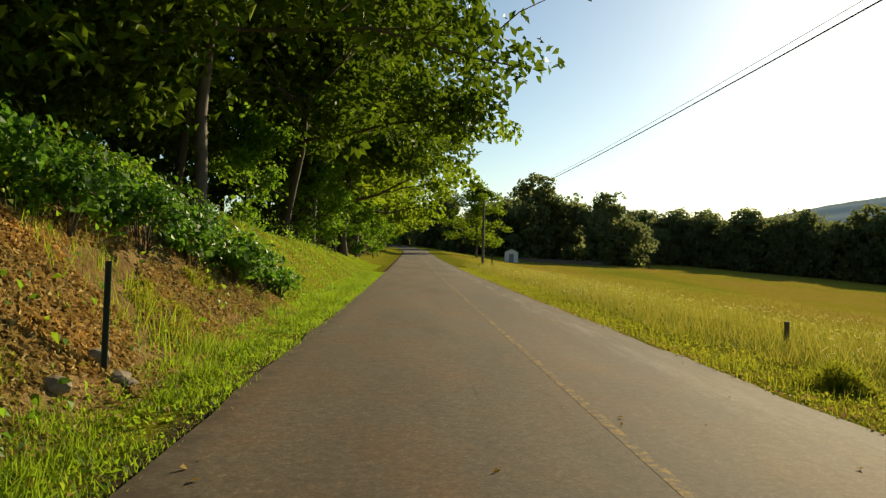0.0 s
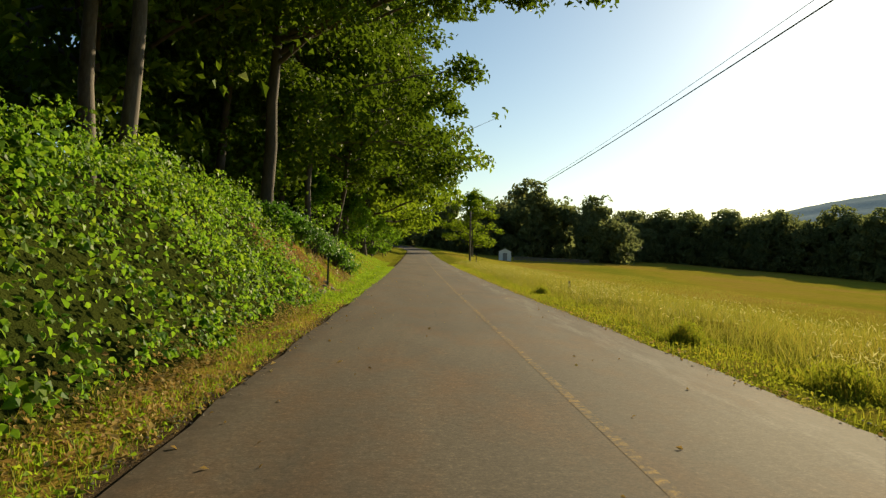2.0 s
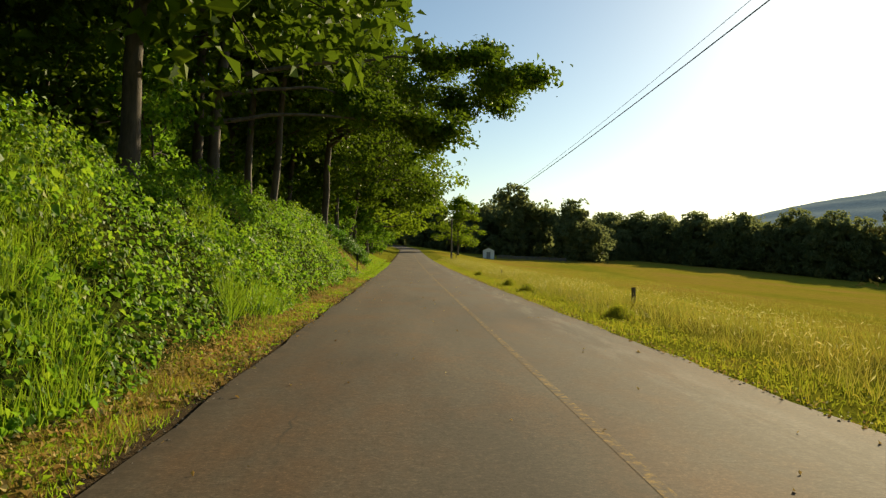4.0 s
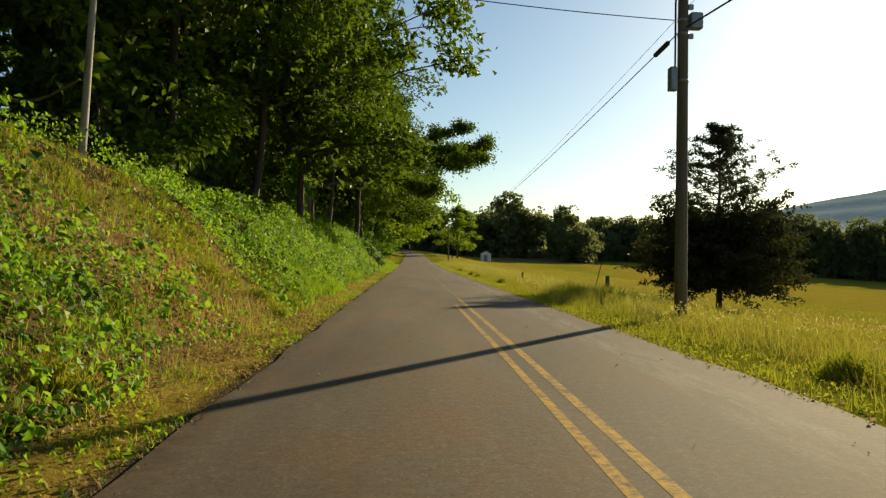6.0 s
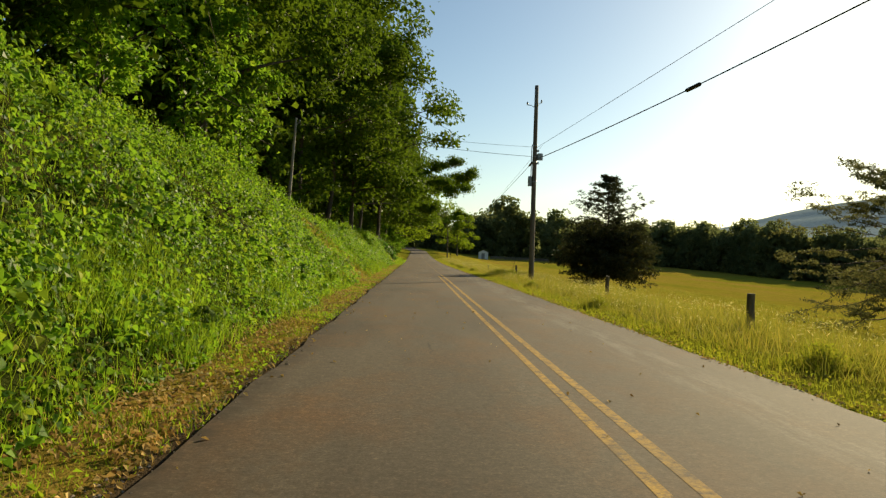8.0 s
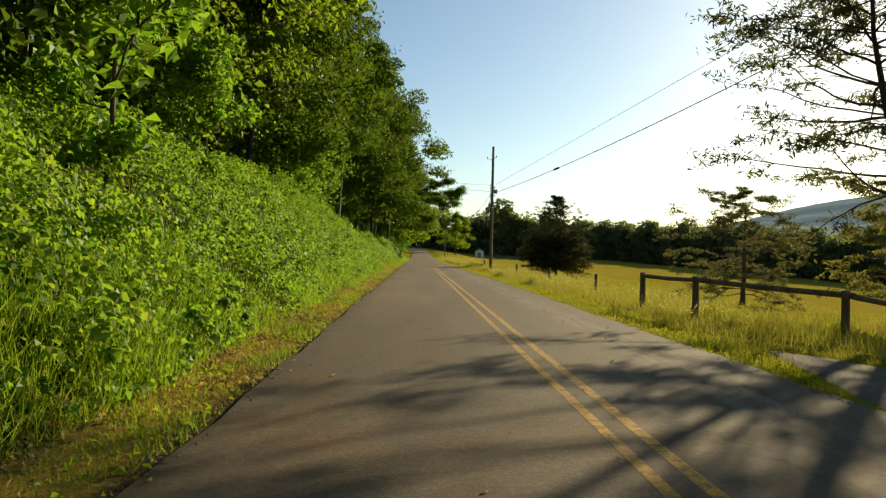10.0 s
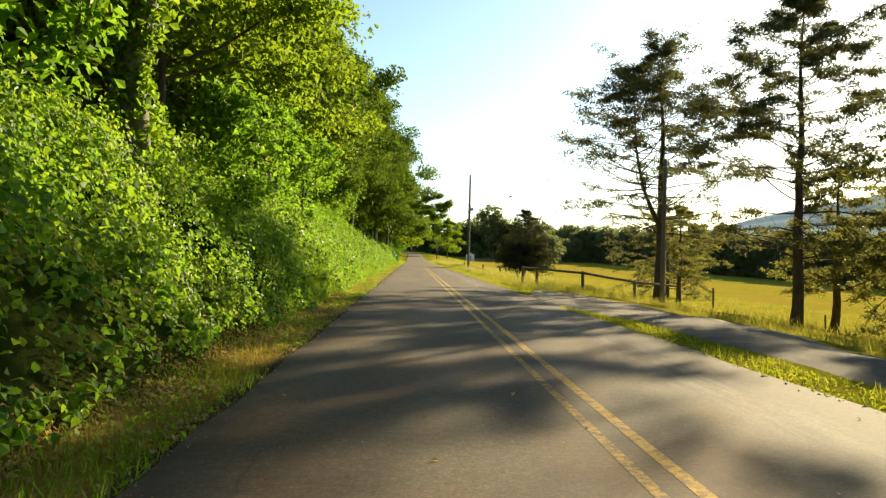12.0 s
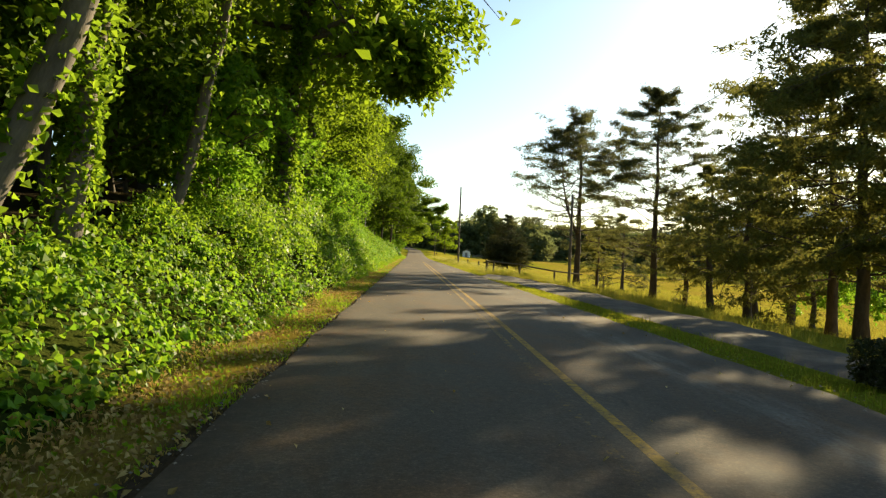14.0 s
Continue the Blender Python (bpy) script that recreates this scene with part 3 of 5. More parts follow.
    if vines:
        m = vines
        z = r.uniform(0, 1, m) ** 0.8 * height * 0.7
        a = r.uniform(0, 2 * np.pi, m)
        rr = np.interp(z, zs, rad) + np.abs(r.normal(size=m)) * (0.16 + 0.12 * np.sin(z * 2.1))
        v = np.stack([np.interp(z, zs, trunk[:, 0]) + np.cos(a) * rr, np.interp(z, zs, trunk[:, 1]) + np.sin(a) * rr, z], 1)
        out["vine"] = mesh_of("vine", *leaves(v, 0.15, 0.2, 0.75, r), LEAF_VINE)
    return out


def pine_tree(seed, height, radius, low, count, forked=False, full=False, needles=None):
    """A pine: tiers of crooked boughs that carry flat pads of needles towards their ends; full: leafy down to the lowest boughs."""
    r = np.random.default_rng(seed)
    zs = np.linspace(-0.3, height, 14)
    wob = np.cumsum(r.normal(size=(14, 2)) * 0.06, axis=0)
    wob -= wob[0]
    trunk = np.stack([wob[:, 0], wob[:, 1], zs], 1)
    rad = 0.3 * (1 - np.linspace(0, 1, 14) * 0.93)
    rad[0] *= 1.3
    stems = [tube(trunk, rad, 10)]
    axes = [(trunk, rad, low)]
    if forked:
        k = 4
        p = np.concatenate([trunk[k:k + 1], trunk[k:k + 1] + np.array([[-0.5, 0.1, 1.0], [-1.0, 0.2, 2.4], [-1.4, 0.2, 4.5], [-1.7, 0.1, height * 0.62]])])
        stems.append(tube(p, np.linspace(0.17, 0.03, len(p)), 8, False))
        axes.append((p, np.linspace(0.17, 0.03, len(p)), 0.2))
    wood, tufts = [], []
    for path, pr, lo in axes:
        top = path[-1, 2] - path[0, 2]
        z = path[0, 2] + lo * top
        a = r.uniform(0, 6)
        while z < path[-1, 2] - 0.1:
            q = (z - path[0, 2]) / top
            for k in range(r.integers(2, 4)):
                a += 2 * np.pi / 2.7 + r.uniform(-0.5, 0.5)
                p0 = np.array([np.interp(z, path[:, 2], path[:, 0]), np.interp(z, path[:, 2], path[:, 1]), z])
                reach = radius * np.interp(q, [0, 0.2, 0.45, 0.68, 0.82, 0.93, 1], [0.85, 1.05, 1.1, 1.02, 0.74, 0.42, 0.12]) * r.uniform(0.62, 1.15) * (1 if path is trunk else 0.7)
                steep = r.uniform(-0.08, 0.12) if full else r.uniform(-0.05, 0.3) + 0.25 * q
                b = branch_path(p0, (math.cos(a), math.sin(a), steep), reach, r.uniform(-0.05, 0.02) if full else r.uniform(-0.03, 0.03), r, 8)
                wood.append(tube(b, np.linspace(max(0.018, 0.065 * (1 - 0.8 * q)), 0.01, len(b)), 5, False))
                leafy = 1.0 if full else np.interp(q, [0.2, 0.4, 0.6], [0.25, 0.55, 1.0])
                for s in range(11):
                    i = int(r.integers(2, 9))
                    d = (b[min(i + 1, 8)] - b[i - 1]) + r.normal(size=3) * np.array([0.6, 0.6, 0.08]) * reach * 0.3
                    t = branch_path(b[i], d, reach * r.uniform(0.12, 0.3), -0.04, r, 4)
                    wood.append(tube(t[[0, 2, 4]], np.array([0.012, 0.008, 0.005]), 3, False))
                    if r.uniform() < leafy * (0.5 if i < 4 else 1):
                        tufts += [t[4], t[3], t[2]]
                tufts.append(b[-1])
            z += r.uniform(0.3, 0.62)
    tufts = np.array(tufts)
    pick = r.integers(0, len(tufts), count)
    c = tufts[pick] + r.normal(size=(count, 3)) * np.array([0.2, 0.2, 0.07])
    c[:, 2] -= np.abs(r.normal(size=count)) * 0.07
    return {"trunk": mesh_of("trunk", *joined(stems + wood), BARK_PINE, True),
            "crown": mesh_of("crown", *leaves(c, 0.3 if full else 0.23, 0.35, 0.26, r), needles or (NEEDLE_SUNLIT if full else NEEDLE))}


def cedar_tree(seed, height, wide=4.6):
    """A cedar with a wide dense skirt, level below, and a loose pointed top of upturned boughs."""
    r = np.random.default_rng(seed)
    zs = np.linspace(-0.3, height, 10)
    trunk = np.stack([0.05 * np.sin(zs), 0.05 * np.cos(zs * 1.3), zs], 1)
    wood, dense, loose = [], [], []
    z, a = 1.35, 0.0
    while z < height * 0.5:
        q = z / height
        half = wide * np.interp(q, [0.1, 0.16, 0.3, 0.42, 0.5], [0.86, 1.0, 1.0, 0.95, 0.84])
        for k in range(9):
            a += 2.4 + r.uniform(-0.3, 0.3)
            reach = half * r.uniform(0.72, 1.06)
            b = branch_path((0, 0, z), (math.cos(a), math.sin(a), r.uniform(-0.03, 0.1)), reach, 0.012, r, 7)
            wood.append(tube(b, np.linspace(0.045, 0.008, len(b)), 4, False))
            for i in range(2, 8):
                dense += [b[i] + r.normal(size=3) * np.array([0.3, 0.3, 0.1]) for _ in range(3)]
        z += 0.2
    while z < height - 0.12:
        q = z / height
        half = wide * np.interp(q, [0.5, 0.56, 0.7, 0.84, 0.94, 1], [0.92, 0.86, 0.68, 0.42, 0.2, 0.03])
        for k in range(5):
            a += 2.4 + r.uniform(-0.4, 0.4)
            reach = half * r.uniform(0.55, 1.12)
            b = branch_path((0, 0, z), (math.cos(a), math.sin(a), r.uniform(0.12, 0.42)), reach, 0.03, r, 7)
            wood.append(tube(b, np.linspace(0.035, 0.007, len(b)), 4, False))
            for i in range(3, 8):
                loose += [b[i] + r.normal(size=3) * np.array([0.2, 0.2, 0.07]) * (0.35 + 0.25 * reach) for _ in range(2)]
        z += 0.33
    dense, loose = np.array(dense), np.array(loose)
    c = dense[r.integers(0, len(dense), 34000)] + r.normal(size=(34000, 3)) * np.array([0.16, 0.16, 0.1])
    d = loose[r.integers(0, len(loose), 9500)] + r.normal(size=(9500, 3)) * np.array([0.11, 0.11, 0.06])
    return {"trunk": mesh_of("trunk", *joined([tube(trunk, np.linspace(0.2, 0.02, 10), 8)] + wood), BARK_PINE, True),
            "crown": mesh_of("crown", *joined([leaves(c, 0.28, 0.25, 0.38, r), leaves(d, 0.22, 0.3, 0.34, r)]), CEDAR)}


def plant(meshes, name, label, group, x, y, scale=1.0, turn=0.0, sink=0.0, lean=0.0, squash=1.0):
    m = pose(x, y, float(land(x, y)) - sink, 0, lean, 0) @ pose(0, 0, 0, 0, 0, turn) @ Matrix.Diagonal((scale, scale, scale * squash, 1))
    ob = thing(name, label, "tree", group, at=m)
    stem = part("trunk", meshes["trunk"], ob)
    part("crown", meshes["crown"], ob)
    if "vine" in meshes:
        part("vine", meshes["vine"], stem, "leafy climbing vine")
    return ob


OAK = [broad_tree(11 + k, h, rad, low, n, leaf, bark, LEAF_TREE, limbs, 0, th)
       for k, (h, rad, low, n, leaf, bark, limbs, th) in enumerate([
           (16, 7.8, 0.22, 14500, 0.34, BARK, 26, 0.19), (18, 8.4, 0.26, 15500, 0.34, BARK_PALE, 28, 0.19),
           (14, 7.2, 0.28, 15000, 0.32, BARK, 24, 0.16), (17, 7.2, 0.28, 19000, 0.26, BARK, 24, 0.17)])]
HIGH = [broad_tree(45 + k, 18, 7.6, 0.44, 18000, 0.28, BARK_PALE if k else BARK, LEAF_TREE, 26, 0, 0.22) for k in range(2)]
VINED = [broad_tree(31, 14, 6.2, 0.4, 10000, 0.27, BARK, LEAF_SUNLIT, 20, 0.02, 0.27, 5200, boughs=[(4.6, (3.7, 2.0, 4.9), 0.8), (5.4, (3.6, 0.8, 5.6), 0.8)]), broad_tree(32, 15, 6.2, 0.42, 10000, 0.27, BARK_PALE, LEAF_SUNLIT, 20, -0.03, 0.25, 4200)]
LEANER = [broad_tree(35 + k, 15, 4.2, 0.6, 5000, 0.25, BARK_PALE, LEAF_SUNLIT, 14, 0, 0.24, 1000) for k in range(2)]
SUNLIT_TREE = [broad_tree(37 + k, 15, 6.6, 0.24, 11500, 0.28, BARK, LEAF_SUNLIT, 24, 0, 0.17) for k in range(2)]
DEEP = [broad_tree(41 + k, 17, 6.5, 0.04, 4600, 0.4, BARK, LEAF_TREE, 20, 0, 0.26, 0, False, 0.0) for k in range(2)]
BACK = [broad_tree(43 + k, 17, 6.8, 0.04, 1500, 0.8, BARK, LEAF_TREE, 12, 0, 0.26, 0, False, 0.0) for k in range(2)]
SAPLING = [broad_tree(51 + k, 5.5, 2.1, 0.15, 2400, 0.2, BARK, LEAF_SHRUB, 12, 0.05, 0.06) for k in range(2)]
BRUSH = [broad_tree(55 + k, 6, 3.0, 0.03, 2600, 0.25, BARK, LEAF_TREE, 12, 0, 0.07, 0, False, 0.0) for k in range(2)]
LIGHT = [broad_tree(21 + k, 16, 7.4, 0.18, 6500, 0.42, BARK, LEAF_SUNLIT, 22, 0, 0.25, 0, False) for k in range(3)]


OVERHANG = [broad_tree(25, 18, 7.2, 0.36, 24000, 0.24, BARK_PALE, LEAF_TREE, 26, 0, 0.24, boughs=[(3.4, (8.6, 2.5, 3.6), 1.0), (4.4, (6.8, 4.4, 4.9), 1.1), (5.0, (11.6, 1.5, 6.2), 1.1)]),
            broad_tree(26, 18, 7.2, 0.36, 24000, 0.24, BARK, LEAF_TREE, 26, 0, 0.24, boughs=[(6.0, (11.8, -4, 9.0), 1.3), (6.6, (10.4, -2.6, 8.0), 1.2), (5.6, (9.2, -4, 10.4), 1.2)])]


def far_tree(seed, height, radius, count):
    """A dense tree of a far wood, leafy to the ground."""
    r = np.random.default_rng(seed)
    zs = np.linspace(-0.5, height * 0.8, 5)
    stem = tube(np.stack([0.1 * np.sin(zs), 0 * zs, zs], 1), np.linspace(0.3, 0.06, 5), 5)
    m = 46
    q = r.uniform(0.05, 0.97, m)
    a = r.uniform(0, 2 * np.pi, m)
    half = radius * np.interp(q, [0, 0.25, 0.5, 0.75, 0.92, 1], [0.8, 0.95, 1.0, 0.8, 0.45, 0.2]) * r.uniform(0.5, 1.05, m)
    lobes = np.stack([np.cos(a) * half, np.sin(a) * half, q * height], 1)
    wide = radius * r.uniform(0.2, 0.36, m)
    pick = r.integers(0, m, count)
    off = r.normal(size=(count, 3))
    off /= np.linalg.norm(off, axis=1)[:, None]
    c = lobes[pick] + off * (wide[pick] * r.uniform(0.6, 1.05, count))[:, None] * np.array([1, 1, 0.75])
    # Very large inner leaves, added to stop light passing through the crown.
    n = count // 4
    b, z = r.uniform(0, 2 * np.pi, n), r.uniform(0, 0.85, n) * height
    core = np.stack([np.cos(b), np.sin(b), 0 * b], 1) * (radius * 0.6 * r.uniform(0.3, 1, n))[:, None] + np.stack([0 * z, 0 * z, z], 1)
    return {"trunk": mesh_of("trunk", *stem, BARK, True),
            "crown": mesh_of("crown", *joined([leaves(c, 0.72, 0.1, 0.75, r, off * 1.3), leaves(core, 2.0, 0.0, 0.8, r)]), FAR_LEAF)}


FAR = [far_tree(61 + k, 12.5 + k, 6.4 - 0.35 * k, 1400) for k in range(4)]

wood_rng = random.Random(5)
WOODS = "roadside woodland trees"
# x, y, variety, scale
EDGE = [(-5.6, 18.7, 1, 0.95), (-8.5, 12, 0, 1.0), (-8, 25, 3, 1.0), (-5.6, 31, 2, 1.15), (-5.8, 41, 0, 1.22), (-5.0, 52, 1, 1.3), (-5.2, 64, 2, 1.25), (-5.8, 76, 0, 1.2), (-6.0, 88, 1, 1.1),
        (-5.6, 100, 2, 1.1), (-6.0, 116, 0, 1.05), (-6.5, 134, 1, 1.0), (-7, 154, 0, 1.05), (-9, 176, 1, 1.0), (-14, 200, 0, 1.0), (-20, 222, 1, 1.0),
        (-8.5, 0, 3, 1.0), (-6.85, -1.4, 1, 0.95), (-8, -11, 2, 1.0), (-6.0, -23, 0, 1.15), (-7.2, -27, 3, 1.25), (-8.5, -36, 0, 0.95), (-13, -46, 1, 0.95),
        (-9.0, -57, 1, 0.9), (-9.6, -66, 3, 0.95), (-9.0, -75, 0, 0.9), (-9.2, -85, 1, 0.9), (-8.6, -95, 2, 0.95), (-7.6, -104, 0, 0.85), (-7.4, -112, 2, 0.9),
        (-9.4, -135, 3, 0.9), (-9.4, -150, 1, 0.9), (-8.4, -158, 0, 0.9)]
for x, y, v, s in EDGE:
    plant(LIGHT[v] if y > 45 and v < 3 else SUNLIT_TREE[v % 2] if -130 < y < -80 else HIGH[v % 2] if (-16 < y < 16 or -60 < y < -33) and x < -6 else OAK[v], "tree", "tall leafy broadleaf tree at the edge of the roadside wood", WOODS, x + float(swing(y)), y, s, wood_rng.uniform(0, 360), 0, 5.0 if 16 < y < 45 and x > -8 else 3.0 if y > -120 else 0.0)
for x, y, v in [(-7.0, -12, 0), (-5.2, 6.2, 1)]:
    plant(OVERHANG[v], "tree", "large broadleaf tree with long boughs over the road", WOODS, x, y)
for x, y, v, s in [(-5.0, -128, 0, 1.3), (-5.4, -119, 1, 1.15), (-6.2, -141, 1, 0.95)]:
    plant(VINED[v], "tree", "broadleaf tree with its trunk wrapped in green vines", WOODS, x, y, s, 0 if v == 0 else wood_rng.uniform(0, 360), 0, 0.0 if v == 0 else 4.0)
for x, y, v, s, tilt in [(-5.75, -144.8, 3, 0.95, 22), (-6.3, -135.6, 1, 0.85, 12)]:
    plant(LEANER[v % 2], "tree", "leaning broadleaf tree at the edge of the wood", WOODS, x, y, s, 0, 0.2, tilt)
for row, x in enumerate((-11.5, -17, -23, -31, -40)):
    for k in range(30 if row == 0 else 20 if row == 1 else 12):
        y = -165 + k * (11.5 if row == 0 else 18 if row == 1 else 20) + wood_rng.uniform(-3, 3)
        plant((DEEP if row == 0 else BACK)[k % 2], "tree", "shaded broadleaf tree deep in the wood", WOODS, x + wood_rng.uniform(-2, 2) + float(swing(y)), y, wood_rng.uniform(0.85, 1.15), wood_rng.uniform(0, 360))
for x, y, s in [(-5.2, -100, 1.0), (-5.4, -106, 0.9), (-6.0, -92, 0.8), (-4.9, -113, 0.8), (-6.4, -131, 0.8), (-5.5, -124, 0.8), (-5.8, -133, 1.0), (-9.6, -51, 0.7), (-8.2, -60, 0.9), (-6.5, -20, 0.7),
                (-6.0, 26, 0.8), (-5.2, 36, 0.9), (-5.0, 47, 0.9), (-4.6, 58, 1.0), (-4.9, 68, 1.0), (-4.4, 80, 1.0), (-4.6, 94, 1.1), (-4.8, 110, 1.1), (-4.8, 125, 1.2)]:
    plant(SAPLING[int(abs(y)) % 2], "sapling", "young leafy sapling on the wooded bank", "saplings on the bank", x, y, s, wood_rng.uniform(0, 360), 0.1)

for x, y, s in [(-7.6, -56, 1.0), (-8.0, -62, 1.1), (-7.8, -69, 0.9), (32, -96, 1.25), (34.5, -97, 1.1), (30.5, -107, 1.2)]:
    plant(SAPLING[int(abs(y)) % 2], "sapling", "young leafy tree among taller trees", "saplings on the bank" if x < 0 else "", x, y, s, wood_rng.uniform(0, 360), 0.1)

for k, (x, y, s) in enumerate([(-9.0, 14, 1.1), (-9.2, -13, 1.1), (-8.8, -20, 1.0), (-9.4, -27, 1.1), (-9.2, -33, 1.0), (-10.2, -39, 1.2), (-10.4, -53, 1.1), (-10.2, -61, 1.2),
                               (-10, -69, 1.1), (-10.2, -77, 1.2), (-10, -86, 1.1), (-9.6, -95, 1.1), (-9.2, -134, 1.0), (-9.4, -140, 1.1), (-9.2, -146, 1.1), (-9.6, -152, 1.1), (-10.5, -129, 1.5), (-12.5, -123, 1.6), (-10.8, -118, 1.4), (-9.8, 21, 1.3), (-11.5, 28, 1.5), (-12.2, 18, 1.5), (-11.8, 10, 1.4)]):
    plant(BRUSH[k % 2], "understorey_tree", "low dark bushy tree in the shade of the wood", "understorey of the wood", x, y, s, k * 67.0, 0.2)

# right-hand pines and the cedar
PINES = [pine_tree(71, 14.9, 5.0, 0.28, 33000, True), pine_tree(72, 16.5, 5.2, 0.22, 44000), pine_tree(73, 10.5, 3.9, 0.3, 10500, False, True), pine_tree(74, 16.5, 5.2, 0.18, 40000, False, True), pine_tree(75, 16.5, 5.4, 0.2, 32000, False, True), pine_tree(76, 12.5, 6.8, 0.12, 24000, False, True, NEEDLE), pine_tree(72, 16.5, 5.2, 0.22, 24000)]
for x, y, v, s, t, label in [(14.3, -92.3, 0, 1.0, 0, "tall forked pine with sparse dark needles"), (18.7, -99, 1, 1.0, 40, "tall straight pine with open tiers of boughs"),
                             (22.5, -96, 2, 0.85, 80, "mid-size pine with drooping boughs"), (25.5, -102, 2, 1.0, 200, "mid-size pine with drooping boughs"),
                             (24.6, -108.6, 6, 0.92, 120, "tall straight pine with open tiers of boughs"), (20.2, -106.5, 2, 0.95, 260, "mid-size pine with drooping boughs"), (17.5, -87, 2, 0.62, 150, "low bushy pine at the field edge"),
                             (19.6, -113, 2, 0.95, 330, "mid-size pine with drooping boughs"), (30.5, -101, 2, 0.8, 10, "mid-size pine with drooping boughs"), (35.0, -37, 5, 1.0, 300, "lone pine with low spreading boughs in the meadow"),
                             (20.8, -119.3, 4, 1.0, 220, "very tall pine with long drooping full boughs"), (17.3, -127, 3, 0.95, 100, "full-crowned pine with long dense boughs"),
                             (17.0, -132.5, 3, 0.92, 40, "full-crowned pine with long dense boughs"), (23, -134, 1, 1.0, 20, "tall straight pine with open tiers of boughs")]:
    plant(PINES[v], "pine_tree", label, "pines along the driveway", x, y, s, t)
plant(cedar_tree(81, 10.6), "cedar_tree", "dark wide-skirted cedar standing alone in the meadow", "", 17.7, -22.0)

# far woods round the meadow
far_rng = random.Random(9)
FAR_LINE = [(-12, 250, 1.5), (-3, 246, 1.4), (5, 238, 1.3), (12, 236, 1.4), (20, 240, 1.2), (28, 236, 1.55), (35, 240, 1.75), (40, 226, 1.9), (45, 244, 1.45), (50, 226, 1.75), (55, 240, 1.2), (58, 216, 1.35), (63, 222, 1.6), (68, 218, 1.25), (74, 236, 0.95), (82, 244, 0.9), (90, 250, 0.95), (24, 264, 1.3), (33, 268, 1.35), (43, 264, 1.45), (52, 266, 1.4), (61, 262, 1.3), (70, 262, 1.1)]
plant(LIGHT[0], "tree", "broadleaf tree in sunlit leaf colour standing apart by the road", "woods across the meadow", 14, 150, 0.95, 40, 0.3)
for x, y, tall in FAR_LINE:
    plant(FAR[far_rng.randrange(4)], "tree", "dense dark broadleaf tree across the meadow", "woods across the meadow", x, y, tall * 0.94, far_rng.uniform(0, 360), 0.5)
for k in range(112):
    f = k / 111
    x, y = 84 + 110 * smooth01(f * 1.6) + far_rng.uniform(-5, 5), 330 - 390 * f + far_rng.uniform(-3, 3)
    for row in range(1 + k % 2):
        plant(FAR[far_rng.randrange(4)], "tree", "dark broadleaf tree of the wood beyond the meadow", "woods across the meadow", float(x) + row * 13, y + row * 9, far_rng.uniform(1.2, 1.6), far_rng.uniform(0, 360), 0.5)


# ---------- undergrowth, grass and litter ----------
def scatter(n, x0, x1, y0, y1, r=rng):
    return r.uniform(x0, x1, n), r.uniform(y0, y1, n)


def mounds(x, y):
    """Height of the undergrowth above the soil."""
    a = 0.5 + 0.5 * np.sin(x * 1.1 + 2.0 * np.sin(y * 0.42)) * np.sin(y * 0.83 + 1.4 * np.sin(x * 0.7 + 0.2 * y))
    b = 0.5 + 0.5 * np.sin(x * 2.7 + y * 1.9) * np.sin(y * 2.3 - x * 1.3)
    return 0.04 + 1.0 * a ** 1.2 + 0.4 * b


def foot(y):
    """Where the bank begins beside the verge."""
    return -2.75 + 0.18 * np.sin(y * 0.53) + 0.12 * np.sin(y * 1.37 + 1)


def green_cover(x, y):
    """How much of the bank is overgrown, from 0 to 1."""
    up = (foot(y) - x) / 2.6
    c = np.interp(y, [-170, 3.2, 4.6, 6, 15, 18, 24, 60], [1, 1, 0.3, 0.05, 0.05, 0.2, 0.1, 0.05])
    c = np.where((y > 1) & (y < 16) & (up > np.interp(y, [1, 9, 16], [0.5, 0.6, 0.35])), 1.0, c)
    dry = np.exp(-((y + 47) / 4.2) ** 2) * np.clip(1.15 - up * 0.08, 0, 1)
    return np.clip(c - 0.85 * dry, 0.04, 1)


def make_undergrowth(n, size, y0, y1, tall, material, seed):
    r = np.random.default_rng(seed)
    x, y = scatter(n, -9.6, -2.5, y0, y1, r)
    edge = foot(y)
    w = np.interp(y, BANK_Y, BANK_X) + 1.7
    keep = (x < edge) & (x > edge - w) & (r.uniform(size=n) < green_cover(x, y))
    x, y = x[keep], y[keep]
    grow = np.clip((foot(y) - x) / 0.7, 0.25, 1) * tall(y)
    z = land(x, y) + mounds(x, y) * grow * r.uniform(0.1, 1, len(x)) ** 0.4
    return mesh_of("undergrowth", *ovate(np.stack([x, y, z], 1), size, 0.15, 0.7, r, np.array([0.55, 0.12, 0.25])), material)


